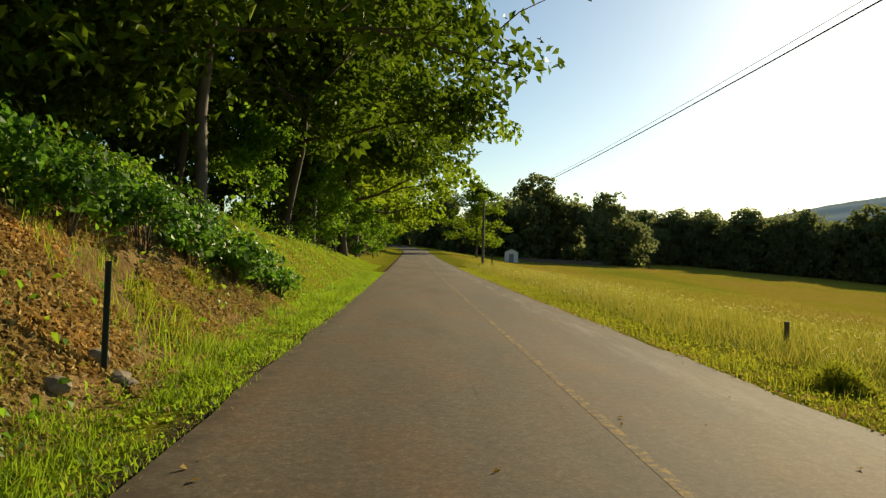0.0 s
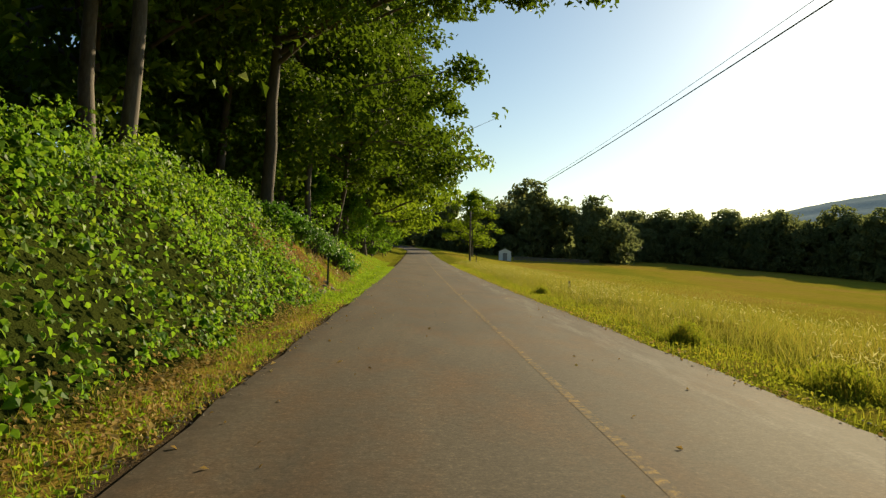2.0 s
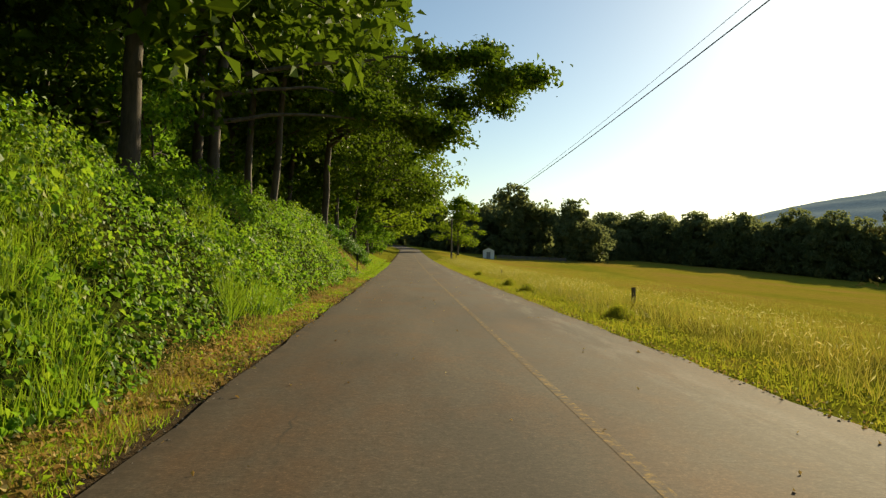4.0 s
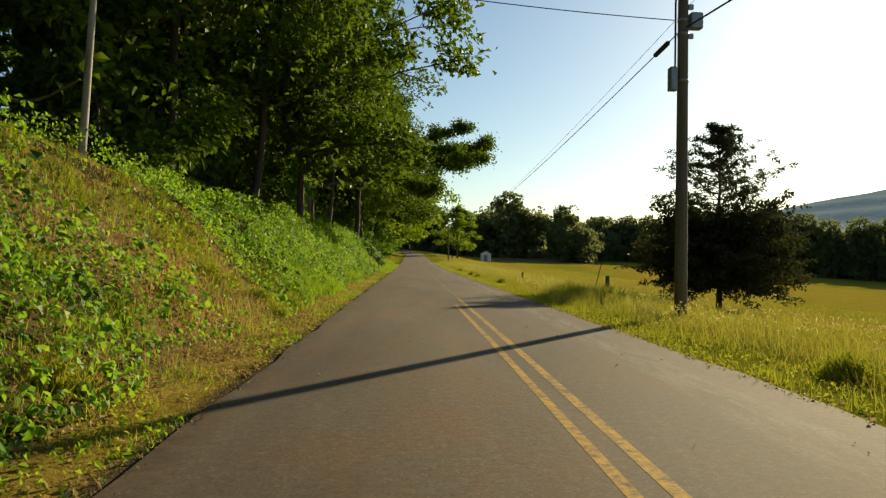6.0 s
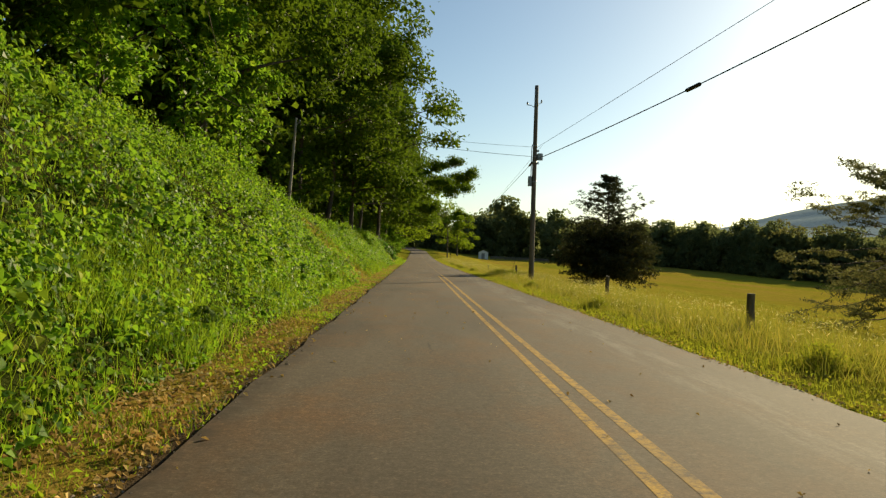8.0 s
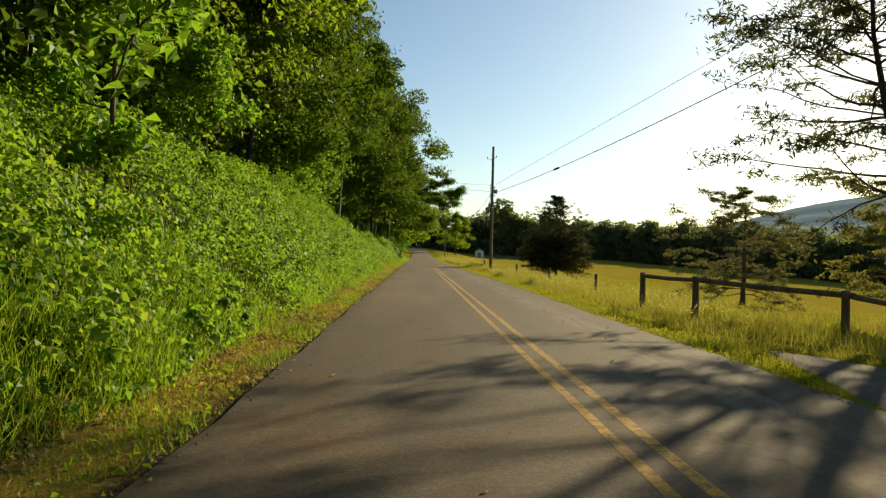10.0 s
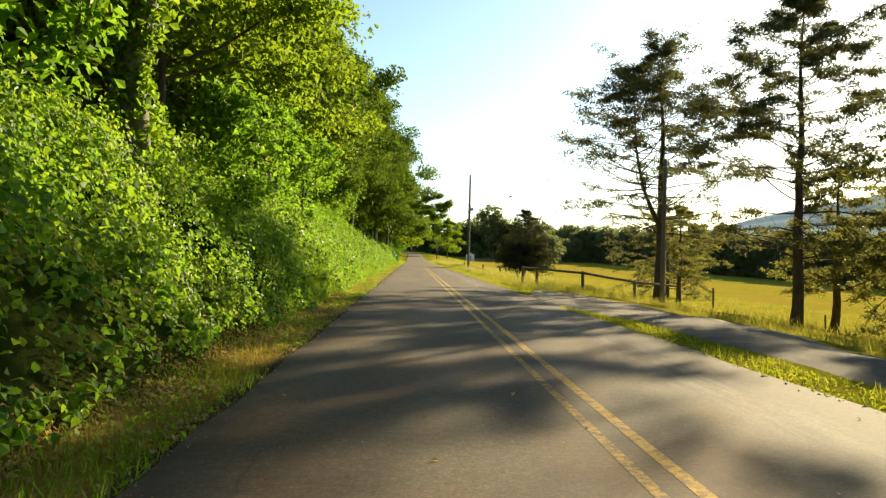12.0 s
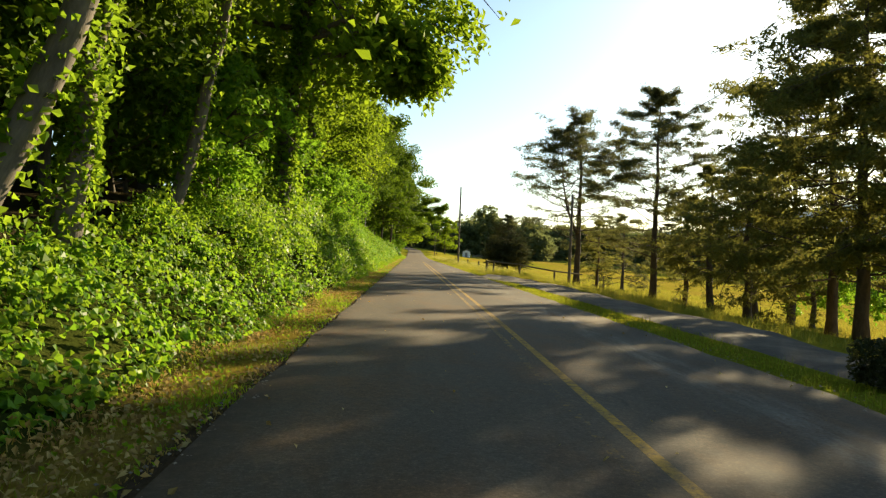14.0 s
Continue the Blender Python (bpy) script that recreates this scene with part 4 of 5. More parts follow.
def make_clumps(n, y0, y1, tall, big, material, seed, front):
    """Leafy clumps of many sizes, each with leaves of its own size turned outwards."""
    r = np.random.default_rng(seed)
    x, y = scatter(n, -9.4, -2.7, y0, y1, r)
    edge = foot(y)
    w = np.interp(y, BANK_Y, BANK_X) + 1.6
    keep = (x < edge - 0.05) & (x > edge - w) & (r.uniform(size=n) < green_cover(x, y) ** 2)
    x, y, edge = x[keep], y[keep], edge[keep]
    n = len(x)
    grow = np.clip((edge - x) / 0.8, 0.3, 1) * tall(y)
    wide = (0.13 + 0.4 * r.uniform(0, 1, n) ** 2.2) * np.clip(grow, 0.45, 1.3) * big
    top = land(x, y) + mounds(x, y) * grow * r.uniform(0.6, 1.12, n)
    size = r.uniform(0.065, 0.11, n) + 0.05 * (r.uniform(size=n) < 0.25)
    count = np.clip((2.0 * wide ** 2 / size ** 2).astype(int), 12, 120)
    pick = np.repeat(np.arange(n), count)
    off = r.normal(size=(len(pick), 3)) + np.array([0.35, 0.1, 0.25])
    off /= np.linalg.norm(off, axis=1)[:, None]
    c = np.stack([x, y, top], 1)[pick] + off * (wide[pick] * r.uniform(0.55, 1.1, len(pick)))[:, None] * np.array([0.9, 0.9, 0.8])
    c[:, 2] = np.maximum(c[:, 2], land(c[:, 0], c[:, 1]) + 0.04)
    face = off * 0.9 + np.array([0.4, 0.1, 0.1])
    near = (foot(c[:, 1]) - c[:, 0] < 2.4) == front
    c, face, size = c[near], face[near], size[pick][near]
    return mesh_of("undergrowth", *(ovate(c, size, 0.15, 0.72, r, face) if front else leaves(c, size * 1.1, 0.15, 0.6, r, face)), material)


def stuff(name, me, label, category):
    return tagged(new(name, me), label, category, kind="stuff")


stuff("undergrowth", make_undergrowth(165000, 0.094, -168, 40, lambda y: np.interp(y, [-168, -139, -134, -118, -100, -40, -20, 30], [0.45, 0.45, 1.25, 1.35, 0.8, 0.7, 0.85, 0.7]), LEAF_SHRUB, 101),
      "dense bright green leafy weeds and vines covering the bank", "undergrowth")
stuff("undergrowth", make_undergrowth(24000, 0.105, -168, 30, lambda y: np.interp(y, [-168, -139, -134, -118, -100, -40, -20, 30], [0.5, 0.5, 1.4, 1.5, 0.9, 0.8, 0.95, 0.8]), LEAF_VINE, 102),
      "broad-leaved yellow-green vines over the bank", "undergrowth")


BANK_TALL = [0.5, 0.5, 1.35, 1.35, 1.0, 0.9, 0.95, 0.95, 0.85, 0.7]
for big, material, n, seed, label in [(1.0, LEAF_VINE, 2600, 106, "sunlit yellow-green vines heaped on the bank"), (1.0, LEAF_SHRUB, 6200, 103, "clumps of bright green weeds crowding the bank"), (1.25, LEAF_VINE, 800, 104, "clumps of yellow-green vines over the weeds"), (0.8, LEAF_TREE, 2600, 105, "clumps of dark green brambles among the weeds")]:
    for front in (True, False):
        stuff("undergrowth", make_clumps(n, -168, -102 if seed == 106 else 38, lambda y: np.interp(y, [-168, -139, -134, -118, -100, -40, -20, -4, 2, 30], BANK_TALL), big, material, seed, front), label + ("" if front else " top"), "undergrowth")


def make_grass(n, x0, x1, y0, y1, height, width, material, seed, keep=None, lean=0.5):
    r = np.random.default_rng(seed)
    x, y = scatter(n, x0, x1, y0, y1, r)
    if keep is not None:
        k = keep(x, y, r)
        x, y = x[k], y[k]
    h = height(x, y) if callable(height) else height
    patch = 0.75 + 0.45 * np.sin(x * 1.7 + 1.3 * np.sin(y * 0.9)) * np.sin(y * 1.1 + x) + 0.25 * np.sin(x * 4.1 + y * 0.6) * np.sin(y * 3.7 - x)
    return mesh_of("grass", *blades(np.stack([x + swing(y), y, land(x + swing(y), y) - 0.01], 1), h * patch, width, lean, r), material)


def tall_edge(y):
    """Where the short verge gives way to the tall meadow grass."""
    return 4.95 + 0.22 * np.sin(y * 0.71 + 1) + 0.15 * np.sin(y * 1.9) + 0.1 * np.sin(y * 4.3)


def off_drive(x, y):
    return ~((y < -101) & (x > drive_left(y) - 0.05) & (x < drive_right(y) + 0.1))


stuff("verge_grass", make_grass(28000, -2.95, -1.74, -160, 3, lambda x, y: 0.11 * np.interp(x, [-2.4, -1.8], [1, 0.55]), 0.013, GRASS, 111, None, 0.9), "short green and yellowing verge grass", "grass")
stuff("verge_grass", make_grass(38000, -2.95, -1.6, 1, 45, lambda x, y: 0.18 * np.interp(x, [-2.4, -1.8], [1, 0.6]), 0.016, LUSH, 118, None, 0.9), "lush bright green verge grass", "grass")
stuff("verge_grass", make_grass(26000, -2.95, -1.7, -165, -80, 0.12, 0.015, LUSH, 119, lambda x, y, r: np.sin(x * 2 + y * 0.7) + np.sin(y * 1.7) > 0.1, 0.9), "patches of bright green verge grass", "grass")
stuff("verge_grass", make_grass(48000, -2.95, -1.72, -162, 2, lambda x, y: 0.12 * np.interp(x, [-2.4, -1.8], [1, 0.6]), 0.013, STRAW, 127, lambda x, y, r: r.uniform(size=len(x)) < 0.55 + 0.4 * np.sin(y * 0.45 + 2 * np.sin(y * 0.13)) - 0.25 * (y < -90), 0.95), "golden dried-out verge grass", "grass")
stuff("bank_weeds", make_grass(26000, -5.6, -2.65, -41.5, -20, 0.6, 0.016, LUSH, 128, lambda x, y, r: (x < foot(y)) & (np.sin(x * 0.9 + y * 0.4) > -0.5), 0.75), "tall fresh green grass on the bank", "weeds")
stuff("verge_grass", make_grass(26000, -2.8, -1.74, -104, -8, 0.1, 0.014, LUSH, 129, lambda x, y, r: np.sin(x * 3 + y * 0.9) + np.sin(y * 0.53 + 1) + np.sin(y * 2.1) > np.interp(y, [-60, -30], [0.5, -0.5]), 0.9), "green tufts in the dry verge grass", "grass")
stuff("bank_weeds", make_grass(30000, -4.6, -2.6, -114, -56, lambda x, y: np.interp(foot(y) - x, [0, 0.3, 1.4, 1.9], [0.3, 0.5, 0.5, 0.3]), 0.015, LUSH, 136, lambda x, y, r: (x < foot(y) + 0.05) & (x > foot(y) - 1.8) & (np.sin(y * 0.8) + np.sin(y * 0.31 + x) > -0.7), 0.8), "bright tall grass along the foot of the bank", "weeds")
stuff("dry_grass", make_grass(5000, -4.6, -2.6, 1.3, 16.5, 0.15, 0.014, STRAW, 120, None, 0.95), "straw-coloured dry grass on the bare bank", "grass")
stuff("bank_grass", make_grass(90000, -8.6, -2.6, -62, 62, lambda x, y: np.where(y > 10, 0.13, np.where(abs(y + 47.5) < 7, 0.17, 0.36)), 0.017, LUSH, 112,
                               lambda x, y, r: (x > foot(y) - np.interp(y, BANK_Y, BANK_X) - 1) & (r.uniform(size=len(x)) > 0.8 * green_cover(x, y)) & ((y > 8) | (y < -38))), "green and straw-coloured grass on the open bank", "grass")
stuff("bank_weeds", make_grass(52000, -8.4, -2.7, -116, -52, 0.42, 0.013, LUSH, 117, lambda x, y, r: (x > foot(y) - np.interp(y, BANK_Y, BANK_X) - 0.8) & (np.sin(x * 0.8 + y * 0.35) + np.sin(y * 0.23) > -0.4), 0.85), "tall green and yellowing weeds on the bank", "weeds")
stuff("dry_grass", make_grass(30000, -8, -2.7, -60, -36, 0.2, 0.015, STRAW, 113, lambda x, y, r: r.uniform(size=len(x)) < 0.75 * np.exp(-((y + 47.5) / 6) ** 2)), "dry brown grass on the bank", "grass")
stuff("verge_grass", make_grass(48000, 3.9, 5.6, -166, 60, 0.14, 0.012, GRASS, 114, lambda x, y, r: (x > road_right(y) - 0.05) & off_drive(x, y)), "short green verge grass along the road", "grass")
stuff("meadow_grass", make_grass(120000, 4.9, 10.0, -166, 70, lambda x, y: np.clip(0.1 + 1.1 * (x - tall_edge(y)), 0.1, 0.42), 0.012, HAY, 115,
                                 lambda x, y, r: off_drive(x, y) & ((y > -104) | (x > 8.6)), 0.95), "tall yellow-green meadow grass in seed", "grass")
stuff("meadow_grass", make_grass(70000, 10.0, 48.0, -130, 130, 0.32, 0.035, HAY, 116, None, 0.7), "tall yellow-green meadow grass in seed", "grass")


def make_seed_heads(n, seed):
    """Pale nodding seed heads over the tall grass, in drifts."""
    r = np.random.default_rng(seed)
    x, y = 5.0 + 6.5 * r.uniform(0, 1, n) ** 1.6, r.uniform(-100, 60, n)
    drift = np.sin(x * 1.1 + 1.7 * np.sin(y * 0.37)) + np.sin(y * 0.9 + x) + 0.7 * np.sin(y * 2.3)
    k = (x > tall_edge(y) + 0.2) & (drift > r.uniform(-0.3, 1.8, n))
    x, y = x[k], y[k]
    z = land(x, y) + np.clip(0.15 + 0.9 * (x - tall_edge(y)), 0.15, 0.4) * r.uniform(0.5, 1.35, len(x))
    return mesh_of("seed_heads", *leaves(np.stack([x, y, z], 1), 0.085, 0.0, 0.2, r, np.array([0.0, 0.0, -0.3])), PALE_SEED)


def make_litter(n, x0, x1, y0, y1, seed, size, material, keep=None):
    r = np.random.default_rng(seed)
    x, y = scatter(n, x0, x1, y0, y1, r)
    if keep is not None:
        k = keep(x, y, r)
        x, y = x[k], y[k]
    z = land(x, y) + r.uniform(0.01, 0.06, len(x))
    return mesh_of("leaf_litter", *leaves(np.stack([x, y, z], 1), size, 0.35, 0.6, r, np.array([0.3, 0.3, 0.3])), material)


stuff("seed_heads", make_seed_heads(34000, 133), "pale seed heads of tall grass along the meadow edge", "grass")
stuff("leaf_litter", make_litter(40000, -3.4, -1.68, -162, 14, 121, 0.065, DRY, lambda x, y, r: r.uniform(size=len(x)) < np.exp(-((x + 2.8) / 0.3) ** 2) + 0.05), "dead brown leaves along the foot of the bank", "leaf litter")
stuff("leaf_litter", make_litter(26000, -4.6, -2.6, 1.8, 17, 122, 0.085, DRY, lambda x, y, r: np.sin(x * 3 + y) + np.sin(y * 1.9) + np.sin(x * 5) > -0.9), "dead brown leaves on the bare earth bank", "leaf litter")
stuff("leaf_litter", make_litter(9000, 3.8, 4.9, -100, 40, 134, 0.055, DRY, lambda x, y, r: (x > road_right(y) - 0.08) & (x < road_right(y) + 0.12 + 0.3 * r.uniform(size=len(x)) ** 2)), "dead brown leaves along the meadow side of the road", "leaf litter")
stuff("leaf_litter", make_litter(30000, -2.75, -1.7, -162, -3, 135, 0.065, DRY, lambda x, y, r: np.sin(y * 1.1 + 2 * x) + np.sin(y * 0.37) + np.sin(y * 2.7 - x * 3) > 0.1), "dead leaves scattered in the verge grass", "leaf litter")
stuff("leaf_litter", make_litter(16000, -8.0, -2.7, -56, -39, 123, 0.075, DRY, lambda x, y, r: (np.sin(x * 1.7 + y) + np.sin(y * 1.3 - x) > -0.5) & (r.uniform(size=len(x)) < np.exp(-((y + 47.5) / 5.5) ** 2))), "dead brown leaves on the dry bank", "leaf litter")


def make_road_debris(n, seed):
    """Single leaves and twig bits lying on the asphalt, most of them near its edges."""
    r = np.random.default_rng(seed)
    y = r.uniform(-160, 20, n)
    t = r.beta(0.45, 0.55, n)
    x = -1.6 + (road_right(y) + 1.5) * t
    return mesh_of("road_debris", *leaves(np.stack([x, y, rise(y) + 0.012], 1), r.uniform(0.025, 0.07, n), 0.85, 0.6, r), DRY)


stuff("road_debris", make_road_debris(700, 137), "dead leaves and twig bits lying on the road", "leaf litter")


def make_pebbles(n, left, right, y0, y1, seed):
    r = np.random.default_rng(seed)
    y = r.uniform(y0, y1, n)
    x = left(y) + (right(y) - left(y)) * r.beta(2, 2, n)
    s = 0.008 + 0.016 * r.uniform(0, 1, n) ** 3
    oct6 = np.array([(1, 0, 0), (0, 1, 0), (-1, 0, 0), (0, -1, 0), (0, 0, 0.6), (0, 0, -0.6)], float)
    v = oct6[None] * s[:, None, None] * r.uniform(0.6, 1.3, (n, 6, 1)) + np.stack([x, y, np.maximum(land(x, y), -0.004) + s * 0.35], 1)[:, None]
    f = np.array([(0, 1, 4), (1, 2, 4), (2, 3, 4), (3, 0, 4), (1, 0, 5), (2, 1, 5), (3, 2, 5), (0, 3, 5)])
    return mesh_of("roadside_gravel", v.reshape(-1, 3), (f[None] + 6 * np.arange(n)[:, None, None]).reshape(-1, 3), STONE)


stuff("roadside_gravel", make_pebbles(3600, lambda y: -1.95 + 0 * y, lambda y: -1.5 + 0 * y, -158, 10, 131), "loose brown gravel along the road edge", "gravel")
stuff("roadside_gravel", make_pebbles(2200, lambda y: road_right(y) - 0.2, lambda y: road_right(y) + 0.25, -158, 10, 132), "loose brown gravel along the road edge", "gravel")
stuff("clover", make_litter(52000, -2.95, -1.72, -160, 45, 124, 0.06, LUSH, lambda x, y, r: r.uniform(size=len(x)) < np.where(y > 1, 0.55, 0.22 + 0.25 * np.sin(y * 0.9 + x * 2))), "low clover and weeds in the verge", "weeds")


stuff("clover", make_litter(26000, 3.9, 5.4, -166, 60, 125, 0.05, GRASS, lambda x, y, r: (x > road_right(y) - 0.06) & off_drive(x, y)), "low weeds in the verge along the meadow", "weeds")


def weed_clump(x, y, radius, height, n, seed, label="clump of dark green weeds at the meadow edge", group="weed clumps along the meadow"):
    r = np.random.default_rng(seed)
    a, d = r.uniform(0, 2 * np.pi, n), radius * r.uniform(0, 1, n) ** 0.8
    px, py = x + np.cos(a) * d * (1 + 0.3 * np.sin(3 * a + seed)), y + np.sin(a) * d * 1.7 * (1 + 0.3 * np.cos(2 * a + seed))
    pz = land(px, py) + height * np.clip(1.1 - (d / radius) ** 2, 0.15, 1) * r.uniform(0.1, 1, n) ** 0.6
    ob = tagged(new("weed_clump", mesh_of("weed_clump", *joined([leaves(np.stack([px, py, pz], 1)[: n // 4], 0.08, 0.2, 0.4, r), blades(np.stack([px, py, land(px, py)], 1), height * np.clip(1.25 - d / radius, 0.35, 1.1), 0.017, 0.8, r)]), GRASS)),
                label, "weeds", group, "stuff")
    return ob


for k, (x, y, rad, h) in enumerate([(6.0, -36.4, 0.9, 0.6), (6.6, -38.5, 0.7, 0.5), (5.0, 8, 0.35, 0.3), (4.9, -6.5, 0.4, 0.35), (5.0, -11, 0.5, 0.3), (5.3, -22, 0.4, 0.3), (5.6, -53, 0.4, 0.3), (5.4, -66, 0.4, 0.35), (5.7, -77, 0.45, 0.35), (7.6, -94, 0.6, 0.35), (8.9, -97.2, 0.6, 0.35), (6.0, 61, 0.8, 0.5)]):
    weed_clump(x, y, rad, h, 900, 400 + k)


tuft_rng = random.Random(41)
for k in range(34):
    y = tuft_rng.uniform(-55, -40)
    x = float(foot(y)) - tuft_rng.uniform(0.1, 4.2)
    weed_clump(x, y, tuft_rng.uniform(0.2, 0.55), tuft_rng.uniform(0.18, 0.38), 420, 440 + k, "tuft of fresh green weeds on the dry bank", "weed tufts on the bank")
for k in range(12):
    y = tuft_rng.uniform(2.5, 16)
    weed_clump(float(foot(y)) - tuft_rng.uniform(0.1, 1.2), y, tuft_rng.uniform(0.15, 0.35), tuft_rng.uniform(0.15, 0.25), 260, 480 + k, "tuft of fresh green weeds on the dry bank", "weed tufts on the bank")


# ---------- poles, cables ----------
def utility_pole(x, y, height, radius, label, lean=0.0, wood=POLE_WOOD):
    ob = thing("utility_pole", label, "utility pole", "utility poles", at=pose(x, y, float(land(x, y)), 0, lean, 0))
    zs = np.linspace(-0.3, height, 9)
    part("pole", mesh_of("pole", *tube(np.stack([0 * zs, 0 * zs, zs], 1), np.linspace(radius, radius * 0.68, 9), 14), wood, True), ob)
    return ob


def insulator(parent, x, y, z, out=0.34):
    arm = part("bracket", mesh_of("bracket", *tube([(x, y, z - 0.12), (x + out * 0.5, y, z - 0.02), (x + out, y, z)], 0.022, 6), METAL), parent, "grey steel bracket")
    prof = [(0, 0.02), (0.03, 0.05), (0.06, 0.035), (0.09, 0.06), (0.13, 0.04), (0.17, 0.045), (0.2, 0.015)]
    part("insulator", mesh_of("insulator", *tube([(x + out, y, z + h) for h, _ in prof], [q for _, q in prof], 10), METAL, True), arm, "ribbed grey insulator")


def steel_band(parent, z, radius):
    part("band", mesh_of("band", *tube([(0, 0, z - 0.04), (0, 0, z + 0.04)], radius, 14), METAL, True), parent, "steel band")


pole_a = utility_pole(7.05, -43.8, 11.9, 0.165, "tall weathered grey wooden utility pole with boxes", 0.4)
insulator(pole_a, -0.12, 0, 10.7, -0.42)
insulator(pole_a, 0.12, 0, 10.85, 0.2)
insulator(pole_a, 0.0, -0.02, 11.4, 0.02)
part("junction_box", mesh_of("junction_box", *block(0.15, 0.48, -0.14, 0.14, 7.35, 7.75, 0.03), METAL), pole_a, "grey metal junction box")
part("meter_box", mesh_of("meter_box", *block(-0.36, -0.15, -0.12, 0.12, 5.75, 6.35, 0.03), METAL), pole_a, "grey metal equipment box")
for z in (6.0, 7.2, 7.55, 8.2, 10.7):
    steel_band(pole_a, z, 0.165 - z * 0.0045 + 0.012)
part("conduit", mesh_of("conduit", *tube([(-0.19, 0.02, 6.3), (-0.19, 0.02, 8.0), (-0.17, 0.02, 8.3)], 0.025, 6), BLACK), pole_a, "black riser conduit")
for k in range(2):
    part("clamp", mesh_of("clamp", *block(0.12, 0.26, -0.05, 0.05, 7.1 + 0.75 * k, 7.22 + 0.75 * k, 0.01), METAL), pole_a, "steel cable clamp")

pole_b = utility_pole(12.2, -98.7, 7.1, 0.13, "short dark wooden pole beside the driveway", 0.7)
steel_band(pole_b, 6.7, 0.115)
pole_c = utility_pole(6.9, 68, 6.4, 0.14, "wooden utility pole at the far meadow edge")
insulator(pole_c, 0.1, 0, 6.1, 0.2)
pole_l = utility_pole(-7.6, -44.6, 5.6, 0.10, "slim pale leaning service pole on the bank", 3.5, PALE_WOOD)
insulator(pole_l, 0.06, 0, 5.3, 0.15)


def cable(points, radius, label):
    """A hanging cable through a few points."""
    me = mesh_of("power_cable", *tube(points, radius, 5), CABLE, True)
    return tagged(new("power_cable", me), label, "cable", "overhead cables")


def span_points(a, b, sag, n=26):
    a, b = np.array(a, float), np.array(b, float)
    t = np.linspace(0, 1, n)[:, None]
    p = a + (b - a) * t
    p[:, 2] -= (4 * sag * t * (1 - t))[:, 0]
    return p


A = (7.15, -43.8)
cz = float(land(6.9, 68))
cable(span_points((*A, 7.35), (6.9, 68, cz + 5.7), 1.32), 0.015, "thick black overhead cable bundle over the verge")
cable(span_points((A[0] + 0.4, A[1], 8.2), (7.6, 68, cz + 6.2), 1.5), 0.007, "thin black overhead wire over the verge")
s = np.linspace(0, 112, 30)
cable(np.stack([A[0] + 0.15 * s, A[1] - s, 7.3 + 0.005 * s + 0.00075 * s * s], 1), 0.024, "thick black overhead cable bundle climbing away")
cable(np.stack([A[0] + 0.15 * s, A[1] - s, 8.0 + 0.055 * s], 1), 0.011, "thin black overhead wire climbing away")
cable(span_points((6.9, -43.8, 7.5), (-7.25, -44.6, float(land(-7.6, -44.6)) + 5.3), 0.25), 0.013, "black service wire across the road")
cable(span_points((6.9, -43.7, 8.1), (-7.4, -42.0, float(land(-7.6, -44.6)) + 5.9), 0.2), 0.009, "thin service wire across the road")


def splice(p, q, radius):
    me = mesh_of("cable_splice", *tube([np.array(p) + (np.array(q) - np.array(p)) * t for t in (0, 0.08, 0.5, 0.92, 1)], [radius * 0.5, radius, radius, radius, radius * 0.5], 10), CABLE, True)
    return tagged(new("cable_splice", me), "fat black splice case slung on the cable", "cable splice", "cable splices")


def on_back(d):
    return (A[0] + 0.15 * d, A[1] - d, 7.3 + 0.005 * d + 0.00075 * d * d)


splice(on_back(17.3), on_back(18.3), 0.075)
fwd = span_points((*A, 7.35), (6.9, 68, cz + 5.7), 1.32, 200)
splice(fwd[2], fwd[4], 0.07)


# ---------- posts and fences ----------
def stub_post(x, y, h, w, lean, label):
    ob = thing("fence_post", label, "fence post", "old posts in the meadow grass", at=pose(x, y, float(land(x, y)), lean * 0.6, lean, x * 40))
    n = 6
    zs = np.linspace(-0.25, h, n)
    part("post", mesh_of("post", *tube(np.stack([0.008 * np.sin(zs * 9), 0 * zs, zs], 1), w * (1 + 0.08 * np.sin(zs * 13 + x)), 9), FENCE_WOOD), ob)
    return ob


for x, y, h, w, lean in [(7.2, 13.2, 0.4, 0.05, 2), (7.15, -17.4, 0.5, 0.065, -2), (7.15, -36.7, 0.8, 0.07, 1), (7.3, -60, 0.85, 0.07, 3), (7.75, -70.6, 0.85, 0.09, -1), (7.6, -82, 0.8, 0.065, 2)]:
    stub_post(x, y, h, w, lean, "weathered grey wooden post standing in tall grass")
for x, y, h in [(15.3, -97.4, 1.15), (22.5, -95.2, 1.1), (30.6, -92.8, 1.1), (38.6, -91, 1.1)]:
    stub_post(x, y, h, 0.05, 1.5 * math.sin(x + y), "thin dark wooden wire-fence post at the field edge")
stake = thing("stake", "thin leaning wooden stake in the meadow grass", "stake", at=pose(6.95, -35.5, float(land(6.95, -35.5)), 0, 14, 0))
part("rod", mesh_of("rod", *tube([(0, 0, -0.2), (0, 0, 1.4)], [0.018, 0.014], 6), FENCE_WOOD), stake)


